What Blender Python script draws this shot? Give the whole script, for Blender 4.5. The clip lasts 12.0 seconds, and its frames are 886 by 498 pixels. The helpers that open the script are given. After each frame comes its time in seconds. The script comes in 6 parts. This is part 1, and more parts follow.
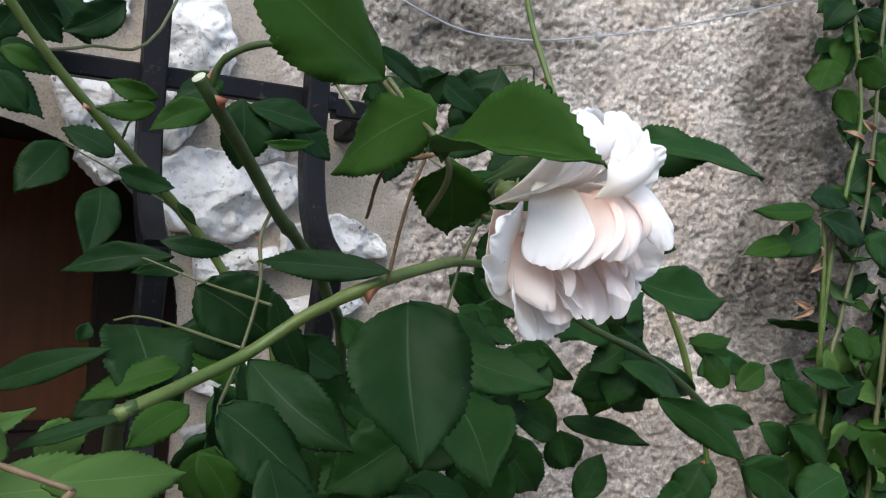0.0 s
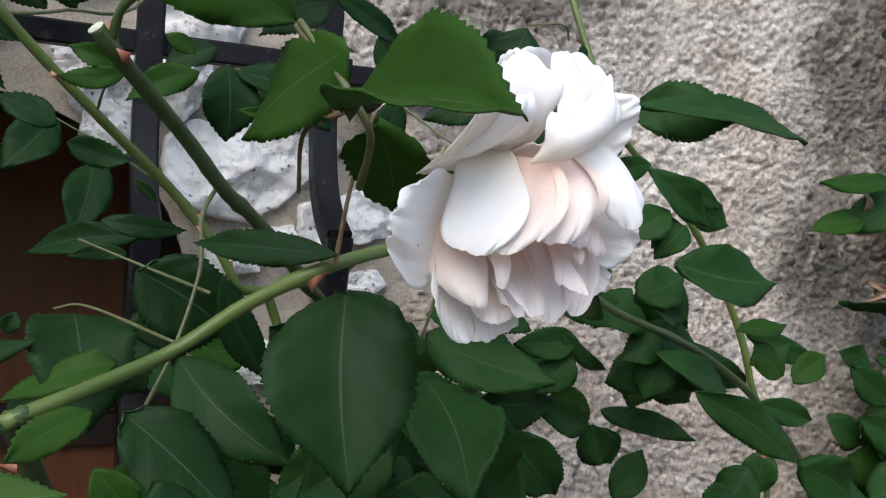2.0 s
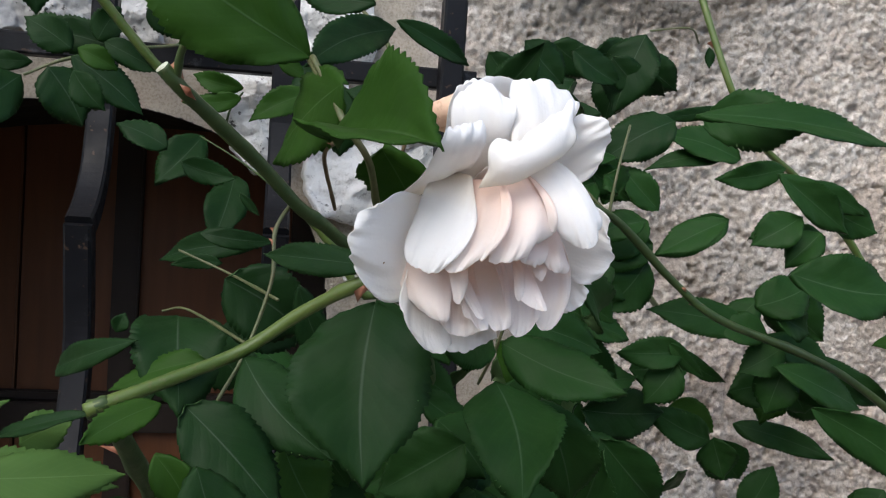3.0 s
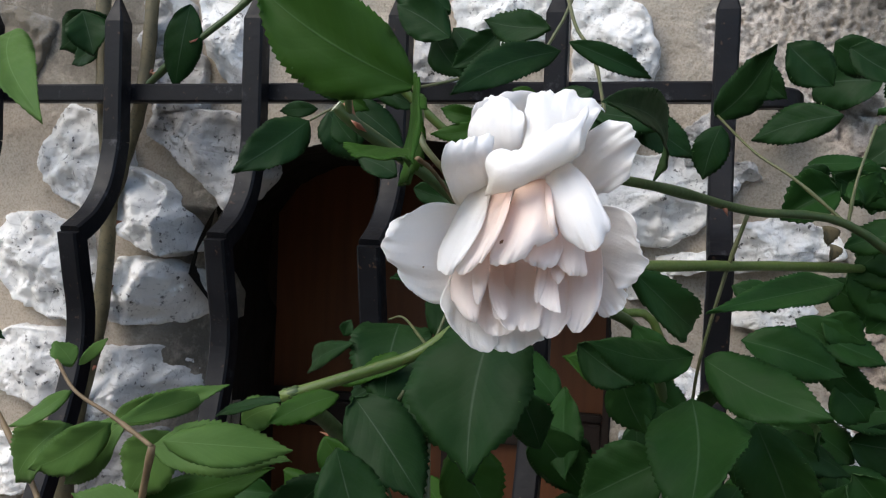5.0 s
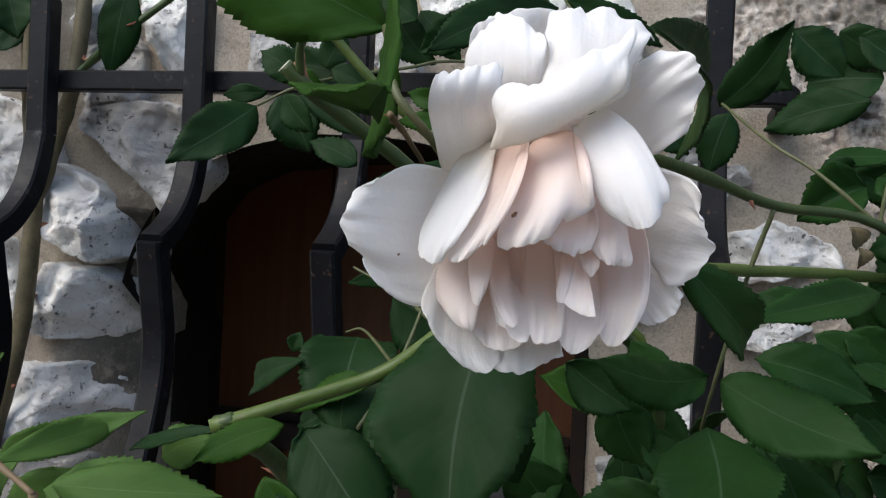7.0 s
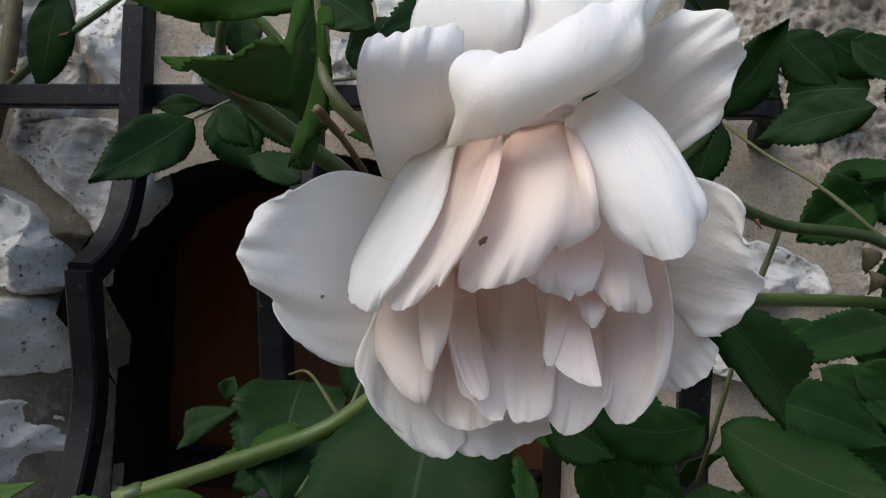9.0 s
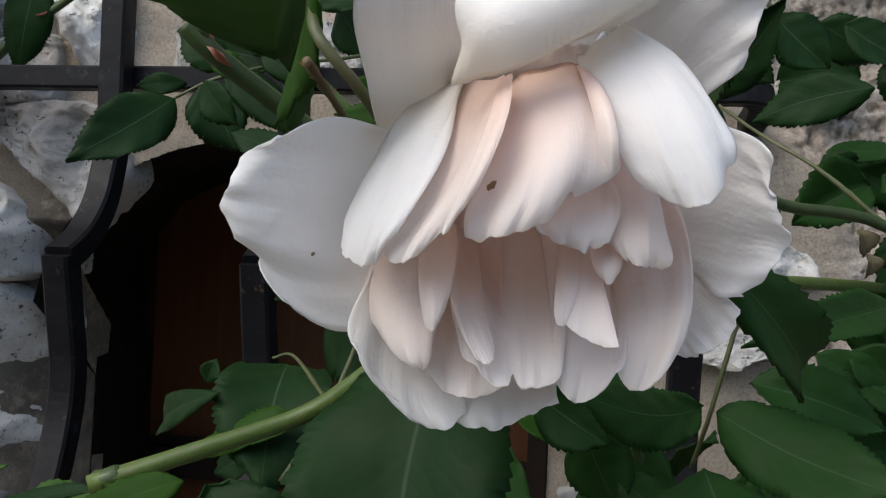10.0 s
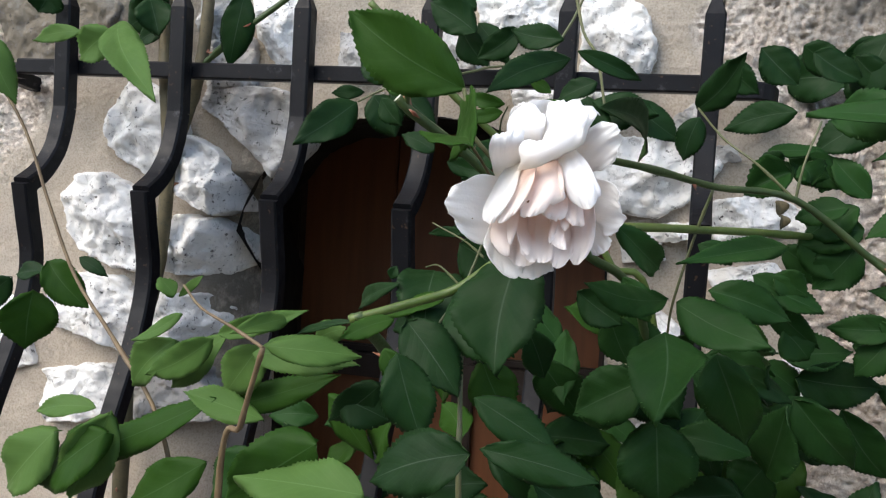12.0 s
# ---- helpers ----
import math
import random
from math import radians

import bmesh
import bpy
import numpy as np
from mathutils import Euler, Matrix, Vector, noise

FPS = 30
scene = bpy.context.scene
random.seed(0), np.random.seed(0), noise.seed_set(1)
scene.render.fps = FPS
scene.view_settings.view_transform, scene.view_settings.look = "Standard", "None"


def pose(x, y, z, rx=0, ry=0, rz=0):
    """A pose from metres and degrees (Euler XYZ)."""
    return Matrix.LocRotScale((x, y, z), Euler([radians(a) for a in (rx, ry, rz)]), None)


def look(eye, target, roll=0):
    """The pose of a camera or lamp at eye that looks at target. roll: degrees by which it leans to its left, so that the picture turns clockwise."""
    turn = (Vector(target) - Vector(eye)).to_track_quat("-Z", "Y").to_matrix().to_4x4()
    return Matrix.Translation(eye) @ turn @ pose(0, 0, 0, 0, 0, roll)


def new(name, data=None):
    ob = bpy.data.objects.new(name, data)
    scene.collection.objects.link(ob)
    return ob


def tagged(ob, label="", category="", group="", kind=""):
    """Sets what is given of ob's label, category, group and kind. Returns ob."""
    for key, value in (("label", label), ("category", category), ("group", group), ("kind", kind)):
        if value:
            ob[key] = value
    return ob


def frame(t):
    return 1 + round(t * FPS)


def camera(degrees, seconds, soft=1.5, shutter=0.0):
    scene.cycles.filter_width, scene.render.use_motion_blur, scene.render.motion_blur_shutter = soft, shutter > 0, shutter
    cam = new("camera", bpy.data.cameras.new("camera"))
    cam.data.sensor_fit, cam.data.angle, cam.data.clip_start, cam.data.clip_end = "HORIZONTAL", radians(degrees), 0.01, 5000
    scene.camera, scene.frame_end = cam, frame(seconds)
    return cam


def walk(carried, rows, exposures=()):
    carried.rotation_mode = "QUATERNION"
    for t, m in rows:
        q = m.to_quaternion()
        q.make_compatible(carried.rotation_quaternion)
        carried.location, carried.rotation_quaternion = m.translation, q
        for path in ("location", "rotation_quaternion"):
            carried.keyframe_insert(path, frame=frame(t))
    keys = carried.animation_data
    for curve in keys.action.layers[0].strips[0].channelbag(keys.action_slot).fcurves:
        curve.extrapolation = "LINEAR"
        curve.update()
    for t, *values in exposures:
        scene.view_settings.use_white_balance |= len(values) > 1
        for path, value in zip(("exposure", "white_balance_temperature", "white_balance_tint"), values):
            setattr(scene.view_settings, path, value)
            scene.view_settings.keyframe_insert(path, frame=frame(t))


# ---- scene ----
cam = camera(52.6, 12.0, soft=1.2)
PATH = [
    (0, (0.099, 0.092, 1.568), (1.047, 1.853, 1.566), 4.3),
    (0.5, (0.113, 0.12, 1.569), (1.106, 1.856, 1.573), 4.0),
    (1, (0.129, 0.144, 1.568), (1.144, 1.867, 1.565), 3.8),
    (1.5, (0.149, 0.145, 1.572), (1.137, 1.884, 1.56), 3.6),
    (2, (0.169, 0.126, 1.572), (0.964, 1.96, 1.506), 4.0),
    (2.5, (0.176, 0.128, 1.577), (0.914, 1.984, 1.48), 3.0),
    (3, (0.222, 0.091, 1.581), (0.604, 2.052, 1.491), 3.7),
    (3.5, (0.254, 0.062, 1.587), (0.313, 2.059, 1.487), 2.3),
    (3.7, (0.258, 0.062, 1.587), (0.25, 2.058, 1.469), 1.5),
    (5.3, (0.332, 0.08, 1.58), (-0.188, 2.016, 1.514), 2.4),
    (5.5, (0.326, 0.088, 1.579), (-0.169, 2.024, 1.519), 2.6),
    (6, (0.314, 0.108, 1.573), (-0.136, 2.056, 1.522), 2.9),
    (6.5, (0.308, 0.123, 1.572), (-0.112, 2.079, 1.542), 2.6),
    (7, (0.302, 0.144, 1.57), (-0.089, 2.105, 1.536), 2.8),
    (9, (0.295, 0.199, 1.572), (-0.024, 2.173, 1.59), 2.2),
    (9.5, (0.291, 0.208, 1.569), (-0.016, 2.184, 1.585), 2.2),
    (10, (0.291, 0.209, 1.566), (0.01, 2.189, 1.574), 2.5),
    (10.5, (0.293, 0.177, 1.565), (0.003, 2.156, 1.548), 2.7),
    (11, (0.307, 0.114, 1.57), (-0.047, 2.082, 1.524), 3.3),
    (11.5, (0.321, 0.031, 1.572), (-0.105, 1.984, 1.503), 4.2),
    (12, (0.34, -0.055, 1.579), (-0.149, 1.879, 1.437), 3.6),
]
walk(cam, [(t, look(eye, target, roll)) for t, eye, target, roll in PATH], exposures=[(0, 1.56, 6650, 7.5), (2.5, 1.48, 6750, 7.5), (3.5, 1.36, 6900, 7.5), (5.5, 1.42, 6900, 7.5), (7, 1.32, 6900, 7.5), (9, 1.00, 7050, 7.5), (10, 1.16, 7050, 7.5), (10.5, 1.08, 7050, 7.5), (11, 1.28, 7000, 7.5), (12, 1.76, 7000, 7.5)])

# ---- light ----
world = bpy.data.worlds.new("world")
scene.world = world
world.use_nodes = True
wn = world.node_tree
sky = wn.nodes.new("ShaderNodeTexSky")
sky.sky_type = "NISHITA"
sky.sun_disc = False
sky.sun_elevation, sky.sun_rotation = radians(45), radians(216)
sky.altitude, sky.air_density, sky.dust_density, sky.ozone_density = 300, 1.0, 1.5, 1.0
wn.links.new(sky.outputs["Color"], wn.nodes["Background"].inputs["Color"])
wn.nodes["Background"].inputs["Strength"].default_value = 0.14
sun_data = bpy.data.lights.new("sun", "SUN")
sun_data.energy, sun_data.angle, sun_data.color = 0.95, radians(50), (1.0, 0.97, 0.93)
sun = new("sun", sun_data)
sun.matrix_world = look((-2.15, -2.7, 5.6), (0.25, 0.6, 1.5))


# ---- materials ----
class Nodes:
    """A small builder for one principled material."""

    def __init__(self, name, rough=0.6, metal=0.0, spec=0.5):
        self.mat = bpy.data.materials.new(name)
        self.mat.use_nodes = True
        self.t = self.mat.node_tree
        self.b = self.t.nodes["Principled BSDF"]
        self.b.inputs["Roughness"].default_value = rough
        self.b.inputs["Metallic"].default_value = metal
        self.b.inputs["Specular IOR Level"].default_value = spec
        self.co = self.t.nodes.new("ShaderNodeTexCoord")

    def link(self, a, b):
        self.t.links.new(a, b)

    def noise(self, scale, detail=4.0, rough=0.55, space="Object"):
        n = self.t.nodes.new("ShaderNodeTexNoise")
        n.inputs["Scale"].default_value, n.inputs["Detail"].default_value, n.inputs["Roughness"].default_value = scale, detail, rough
        self.link(self.co.outputs[space], n.inputs["Vector"])
        return n.outputs["Fac"]

    def voronoi(self, scale, feature="F1", space="Object"):
        n = self.t.nodes.new("ShaderNodeTexVoronoi")
        n.feature = feature
        n.inputs["Scale"].default_value = scale
        self.link(self.co.outputs[space], n.inputs["Vector"])
        return n.outputs["Distance"]

    def ramp(self, fac, *stops):
        n = self.t.nodes.new("ShaderNodeValToRGB")
        e = n.color_ramp.elements
        while len(e) < len(stops):
            e.new(0.5)
        for el, (p, c) in zip(e, stops):
            el.position, el.color = p, (*c, 1) if len(c) == 3 else c
        self.link(fac, n.inputs["Fac"])
        return n.outputs["Color"]

    def mix(self, fac, a, b, mode="MIX"):
        n = self.t.nodes.new("ShaderNodeMix")
        n.data_type, n.blend_type = "RGBA", mode
        for key, v in ((0, fac), (6, a), (7, b)):
            if isinstance(v, (int, float)):
                n.inputs[key].default_value = v
            elif isinstance(v, tuple):
                n.inputs[key].default_value = (*v, 1)
            else:
                self.link(v, n.inputs[key])
        return n.outputs[2]

    def math(self, op, a, b=0.0):
        n = self.t.nodes.new("ShaderNodeMath")
        n.operation = op
        for i, v in enumerate((a, b)):
            if isinstance(v, (int, float)):
                n.inputs[i].default_value = v
            else:
                self.link(v, n.inputs[i])
        return n.outputs[0]

    def attr(self, name):
        n = self.t.nodes.new("ShaderNodeAttribute")
        n.attribute_name = name
        return n.outputs["Fac"]

    def uv(self):
        n = self.t.nodes.new("ShaderNodeSeparateXYZ")
        self.link(self.co.outputs["UV"], n.inputs[0])
        return n.outputs["X"], n.outputs["Y"]

    def chance(self):
        return self.t.nodes.new("ShaderNodeObjectInfo").outputs["Random"]

    def colour(self, c):
        if isinstance(c, tuple):
            self.b.inputs["Base Color"].default_value = (*c, 1)
        else:
            self.link(c, self.b.inputs["Base Color"])

    def rough(self, c):
        self.link(c, self.b.inputs["Roughness"])

    def bump(self, height, distance, strength=1.0):
        n = self.t.nodes.new("ShaderNodeBump")
        n.inputs["Distance"].default_value, n.inputs["Strength"].default_value = distance, strength
        self.link(height, n.inputs["Height"])
        if self.b.inputs["Normal"].links:
            self.link(self.b.inputs["Normal"].links[0].from_socket, n.inputs["Normal"])
        self.link(n.outputs["Normal"], self.b.inputs["Normal"])

    def sheer(self, share, colour):
        """Lets part of the light through, as thin leaves and petals do."""
        tr = self.t.nodes.new("ShaderNodeBsdfTranslucent")
        if isinstance(colour, tuple):
            tr.inputs["Color"].default_value = (*colour, 1)
        else:
            self.link(colour, tr.inputs["Color"])
        m = self.t.nodes.new("ShaderNodeMixShader")
        m.inputs[0].default_value = share
        self.link(self.b.outputs[0], m.inputs[1])
        self.link(tr.outputs[0], m.inputs[2])
        self.link(m.outputs[0], self.t.nodes["Material Output"].inputs["Surface"])


def leaf_material(name, deep, light, rough, through_share=0.15, dust=0.02):
    m = Nodes(name, rough, 0, 0.09)
    u, v = m.uv()
    side = m.math("ABSOLUTE", m.math("SUBTRACT", u, 0.5))
    # side veins run forward from the midrib
    ph = m.math("SUBTRACT", m.math("MULTIPLY", v, 11.0), m.math("MULTIPLY", side, 8.0))
    wob = m.math("ADD", ph, m.math("MULTIPLY", m.noise(60), 1.6))
    tri = m.math("ABSOLUTE", m.math("SUBTRACT", m.math("FRACT", wob), 0.5))
    vein = m.ramp(tri, (0.0, (1, 1, 1)), (0.10, (0.15, 0.15, 0.15)), (0.3, (0, 0, 0)))
    rib = m.ramp(side, (0.0, (1, 1, 1)), (0.005, (1, 1, 1)), (0.014, (0, 0, 0)))
    base = m.mix(m.noise(90, 5), deep, light)
    base = m.mix(m.math("MULTIPLY", m.chance(), 0.85), base, light)
    base = m.mix(m.math("MULTIPLY", vein, 0.06), base, tuple(min(1, c * 1.9 + 0.01) for c in light))
    base = m.mix(m.math("MULTIPLY", rib, 0.42), base, tuple(min(1, c * 1.3 + 0.05) for c in light))
    grey = m.ramp(m.noise(35, 6, 0.7), (0.52, (0, 0, 0)), (0.75, (1, 1, 1)))
    base = m.mix(m.math("MULTIPLY", grey, dust), base, (0.35, 0.4, 0.36))
    spot = m.ramp(m.voronoi(140), (0.0, (1, 1, 1)), (0.035, (0, 0, 0)))
    base = m.mix(m.math("MULTIPLY", spot, 0.35), base, (0.10, 0.07, 0.03))
    m.colour(base)
    m.rough(m.ramp(m.noise(70, 4), (0.3, (rough - 0.06,) * 3), (0.7, (rough + 0.12,) * 3)))
    m.bump(m.ramp(tri, (0.0, (0, 0, 0)), (0.25, (1, 1, 1))), 0.0012, 0.05)
    m.bump(rib, 0.0005, 0.2)
    m.bump(m.noise(110, 4), 0.0012, 0.22)
    m.sheer(through_share, m.mix(0.5, base, tuple(min(1, c * 2.4) for c in light)))
    return m.mat


# one leaf green in two copies: dark for shaded leaves, lighter for lit ones
dark = leaf_material("rose_leaf_shaded_green", (0.0034, 0.0145, 0.0034), (0.0088, 0.0300, 0.0074), 0.50, 0.12)
lit_green = leaf_material("rose_leaf_lit_green", (0.0085, 0.0315, 0.0065), (0.0175, 0.0560, 0.0125), 0.48, 0.25)
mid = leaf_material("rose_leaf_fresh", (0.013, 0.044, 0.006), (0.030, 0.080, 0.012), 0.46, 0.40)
yng = leaf_material("rose_leaf_young", (0.046, 0.105, 0.024), (0.082, 0.155, 0.040), 0.48, 0.32, 0.0)
under = leaf_material("rose_leaf_underside", (0.045, 0.088, 0.032), (0.07, 0.125, 0.048), 0.65, 0.45, 0.02)

m = Nodes("petal_white_pink", 0.55, 0, 0.25)
u, v = m.uv()
base = m.ramp(m.math("ADD", v, m.math("MULTIPLY", m.math("SUBTRACT", m.noise(45, 3), 0.5), 0.25)), (0.0, (0.90, 0.70, 0.61)), (0.55, (0.90, 0.815, 0.775)), (0.95, (0.90, 0.875, 0.865)))
streak = m.math("MULTIPLY", m.math("SINE", m.math("MULTIPLY", m.math("ADD", u, m.math("MULTIPLY", m.noise(60, 3), 0.3)), 170.0)), 0.5)
base = m.mix(m.ramp(m.noise(160, 5, 0.7), (0.66, (0, 0, 0)), (0.8, (0.25, 0.25, 0.25))), base, (0.72, 0.58, 0.42))
m.colour(base)
m.bump(streak, 0.00016, 0.16)
m.bump(m.noise(70, 6, 0.6), 0.0022, 0.42)
m.sheer(0.47, m.mix(0.5, base, (0.96, 0.82, 0.75)))
petal_mat = m.mat

m = Nodes("petal_white", 0.55, 0, 0.25)
u, v = m.uv()
base = m.ramp(m.math("ADD", v, m.math("MULTIPLY", m.math("SUBTRACT", m.noise(40, 3), 0.5), 0.3)), (0.0, (0.86, 0.80, 0.71)), (0.35, (0.90, 0.88, 0.86)), (0.8, (0.90, 0.895, 0.90)))
streak = m.math("MULTIPLY", m.math("SINE", m.math("MULTIPLY", m.math("ADD", u, m.math("MULTIPLY", m.noise(60, 3), 0.3)), 130.0)), 0.5)
base = m.mix(m.ramp(m.noise(130, 5, 0.7), (0.66, (0, 0, 0)), (0.8, (0.3, 0.3, 0.3))), base, (0.66, 0.55, 0.38))
m.colour(base)
m.bump(streak, 0.00016, 0.16)
m.bump(m.noise(75, 6, 0.6), 0.0026, 0.5)
m.sheer(0.42, m.mix(0.6, base, (0.95, 0.93, 0.91)))
petal_outer_mat = m.mat


def bark(name, c1, c2, rough=0.5, fine=120, spots=(0.12, 0.09, 0.05), much=0.3):
    m = Nodes(name, rough, 0, 0.4)
    base = m.mix(m.ramp(m.noise(fine, 5), (0.35, (0, 0, 0)), (0.65, (1, 1, 1))), c1, c2)
    base = m.mix(m.math("MULTIPLY", m.ramp(m.noise(300, 3), (0.58, (0, 0, 0)), (0.66, (1, 1, 1))), much), base, spots)
    m.colour(base)
    m.bump(m.noise(220, 5), 0.001, 0.4)
    return m.mat


stem_green = bark("green_cane", (0.052, 0.088, 0.016), (0.084, 0.120, 0.028), 0.45, 40)
stem_dark = bark("dark_green_cane", (0.021, 0.045, 0.010), (0.038, 0.064, 0.016), 0.5, 60, (0.09, 0.07, 0.035), 0.15)
stem_twig = bark("thin_green_stalk", (0.055, 0.07, 0.024), (0.09, 0.09, 0.04), 0.5, 80)
stem_brown = bark("brown_twig", (0.095, 0.06, 0.032), (0.15, 0.105, 0.055), 0.6, 60)
stem_old = bark("old_grey_brown_cane", (0.06, 0.05, 0.025), (0.105, 0.085, 0.045), 0.65, 35, (0.03, 0.03, 0.02), 0.6)
thorn_mat = bark("red_brown_thorn", (0.22, 0.06, 0.04), (0.30, 0.14, 0.08), 0.45)
cut_mat = bark("cut_wood", (0.42, 0.44, 0.33), (0.5, 0.52, 0.42), 0.7)
dried_mat = bark("dried_brown", (0.05, 0.02, 0.012), (0.14, 0.06, 0.035), 0.8, 200)
peach_mat = bark("spent_peach", (0.58, 0.34, 0.24), (0.72, 0.50, 0.36), 0.6, 90, (0.3, 0.15, 0.08), 0.4)
withered_mat = bark("withered_brown", (0.12, 0.06, 0.035), (0.28, 0.18, 0.11), 0.75, 90)

m = Nodes("black_iron_paint", 0.42, 0.0, 0.13)
worn = m.ramp(m.noise(45, 8, 0.7), (0.60, (0, 0, 0)), (0.72, (1, 1, 1)))
base = m.mix(m.noise(18, 4), (0.004, 0.004, 0.005), (0.010, 0.010, 0.012))
base = m.mix(m.math("MULTIPLY", worn, 0.35), base, (0.12, 0.12, 0.13))
base = m.mix(m.math("MULTIPLY", m.ramp(m.noise(150, 3), (0.66, (0, 0, 0)), (0.72, (1, 1, 1))), 0.5), base, (0.09, 0.055, 0.035))
m.colour(base)
m.rough(m.ramp(m.noise(60, 5), (0.3, (0.32,) * 3), (0.7, (0.6,) * 3)))
m.bump(m.noise(120, 6), 0.0012, 0.35)
iron = m.mat

m = Nodes("plaster_and_mortar", 0.95, 0, 0.15)
r = m.attr("roughcast")
sandy = m.mix(m.noise(14, 5), (0.46, 0.39, 0.315), (0.60, 0.53, 0.445))
sandy = m.mix(m.math("MULTIPLY", m.ramp(m.noise(420, 4), (0.45, (0, 0, 0)), (0.7, (1, 1, 1))), 0.45), sandy, (0.22, 0.17, 0.12))
cast = m.mix(m.ramp(m.noise(11, 6), (0.35, (0, 0, 0)), (0.65, (1, 1, 1))), (0.70, 0.59, 0.505), (0.90, 0.825, 0.755))
cast = m.mix(m.math("MULTIPLY", m.ramp(m.noise(210, 6, 0.7), (0.44, (0, 0, 0)), (0.60, (1, 1, 1))), 0.6), cast, (0.33, 0.25, 0.19))
cast = m.mix(m.math("MULTIPLY", m.ramp(m.noise(4.5, 6, 0.65), (0.5, (0, 0, 0)), (0.66, (1, 1, 1))), 0.42), cast, (0.30, 0.26, 0.22))
cast = m.mix(m.ramp(m.voronoi(260), (0.0, (0.9,) * 3), (0.15, (0, 0, 0))), cast, (0.07, 0.055, 0.045))
# weathering and painted shade, both darkening the wall colour
stain_shade_mask = m.attr("stain_shade")
stain_and_shade = m.math("MULTIPLY", stain_shade_mask, m.ramp(m.noise(26, 7, 0.7), (0.28, (0, 0, 0)), (0.52, (1, 1, 1))))
m.colour(m.mix(m.math("MULTIPLY", stain_and_shade, 0.85), m.mix(r, sandy, cast), (0.10, 0.092, 0.078)))
m.bump(m.noise(520, 5, 0.7), 0.002, 0.8)
m.bump(m.noise(170, 7, 0.75), 0.006, 0.9)
mortar = m.mat

# mortar of the reveal, darkened in its colour for the shade of the recess
m = Nodes("shaded_reveal_mortar", 0.95, 0, 0.15)
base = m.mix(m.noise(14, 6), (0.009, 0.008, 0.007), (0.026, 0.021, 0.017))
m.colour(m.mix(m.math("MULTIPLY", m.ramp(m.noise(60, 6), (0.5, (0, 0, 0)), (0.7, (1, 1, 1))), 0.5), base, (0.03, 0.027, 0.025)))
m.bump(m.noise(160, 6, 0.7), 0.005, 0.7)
reveal_shade_mat = m.mat

def limestone(name, low, high, dirt):
    m = Nodes(name, 0.88, 0, 0.15)
    base = m.mix(m.noise(22, 7, 0.65), low, high)
    base = m.mix(m.math("MULTIPLY", m.ramp(m.noise(13, 8, 0.72), (0.50, (0, 0, 0)), (0.64, (1, 1, 1))), dirt), base, (0.33, 0.32, 0.31))
    base = m.mix(m.math("MULTIPLY", m.ramp(m.noise(9, 5), (0.55, (0, 0, 0)), (0.75, (1, 1, 1))), 0.4), base, (0.58, 0.49, 0.37))
    base = m.mix(m.math("MULTIPLY", m.ramp(m.noise(120, 8, 0.75), (0.56, (0, 0, 0)), (0.66, (1, 1, 1))), 0.6), base, (0.20, 0.19, 0.185))
    speck = m.math("MULTIPLY", m.ramp(m.noise(150, 3, 0.6), (0.60, (0, 0, 0)), (0.66, (1, 1, 1))), m.ramp(m.noise(26, 4), (0.45, (0, 0, 0)), (0.58, (1, 1, 1))))
    base = m.mix(m.math("MULTIPLY", speck, 0.9), base, (0.035, 0.033, 0.033))
    crack = m.math("MULTIPLY", m.ramp(m.voronoi(30, "DISTANCE_TO_EDGE"), (0.0, (1, 1, 1)), (0.03, (0, 0, 0))), m.ramp(m.noise(40, 4), (0.45, (0, 0, 0)), (0.6, (1, 1, 1))))
    base = m.mix(m.math("MULTIPLY", crack, 0.25), base, (0.12, 0.11, 0.10))
    base = m.mix(m.math("MULTIPLY", m.chance(), 0.10), base, (0.40, 0.38, 0.37))
    m.colour(base)
    m.bump(m.math("MULTIPLY", crack, -1.0), 0.002, 0.3)
    m.bump(m.noise(75, 10, 0.72), 0.0072, 0.8)
    m.bump(m.noise(320, 5, 0.7), 0.0013, 0.7)
    return m.mat


stone_mat = limestone("white_limestone", (0.70, 0.68, 0.66), (0.90, 0.89, 0.87), 0.4)
grey_stone_mat = limestone("grey_limestone", (0.34, 0.33, 0.32), (0.60, 0.59, 0.58), 0.65)
# grey limestone darkened further, for shade low beside the opening
shaded_stone_mat = limestone("shaded_grey_limestone", (0.20, 0.195, 0.19), (0.38, 0.37, 0.36), 0.6)
brown_stone_mat = limestone("weathered_brown_stone", (0.10, 0.085, 0.062), (0.21, 0.18, 0.14), 0.5)

m = Nodes("brown_wood", 0.5, 0, 0.4)
st = m.t.nodes.new("ShaderNodeMapping")
st.inputs["Scale"].default_value = (22, 22, 2.2)
m.link(m.co.outputs["Object"], st.inputs["Vector"])
gr = m.t.nodes.new("ShaderNodeTexNoise")
gr.inputs["Scale"].default_value, gr.inputs["Detail"].default_value = 3.0, 8
m.link(st.outputs["Vector"], gr.inputs["Vector"])
m.colour(m.mix(gr.outputs["Fac"], (0.075, 0.026, 0.010), (0.20, 0.072, 0.026)))
m.bump(gr.outputs["Fac"], 0.001, 0.3)
wood = m.mat

m = Nodes("dark_wood_frame", 0.55, 0, 0.4)
m.colour(m.mix(m.noise(40, 6), (0.012, 0.007, 0.005), (0.030, 0.016, 0.010)))
m.bump(m.noise(90, 5), 0.001, 0.3)
wood_dark = m.mat

m = Nodes("galvanised_wire", 0.35, 0.9)
m.colour(m.mix(m.noise(200, 3), (0.55, 0.55, 0.56), (0.75, 0.75, 0.76)))
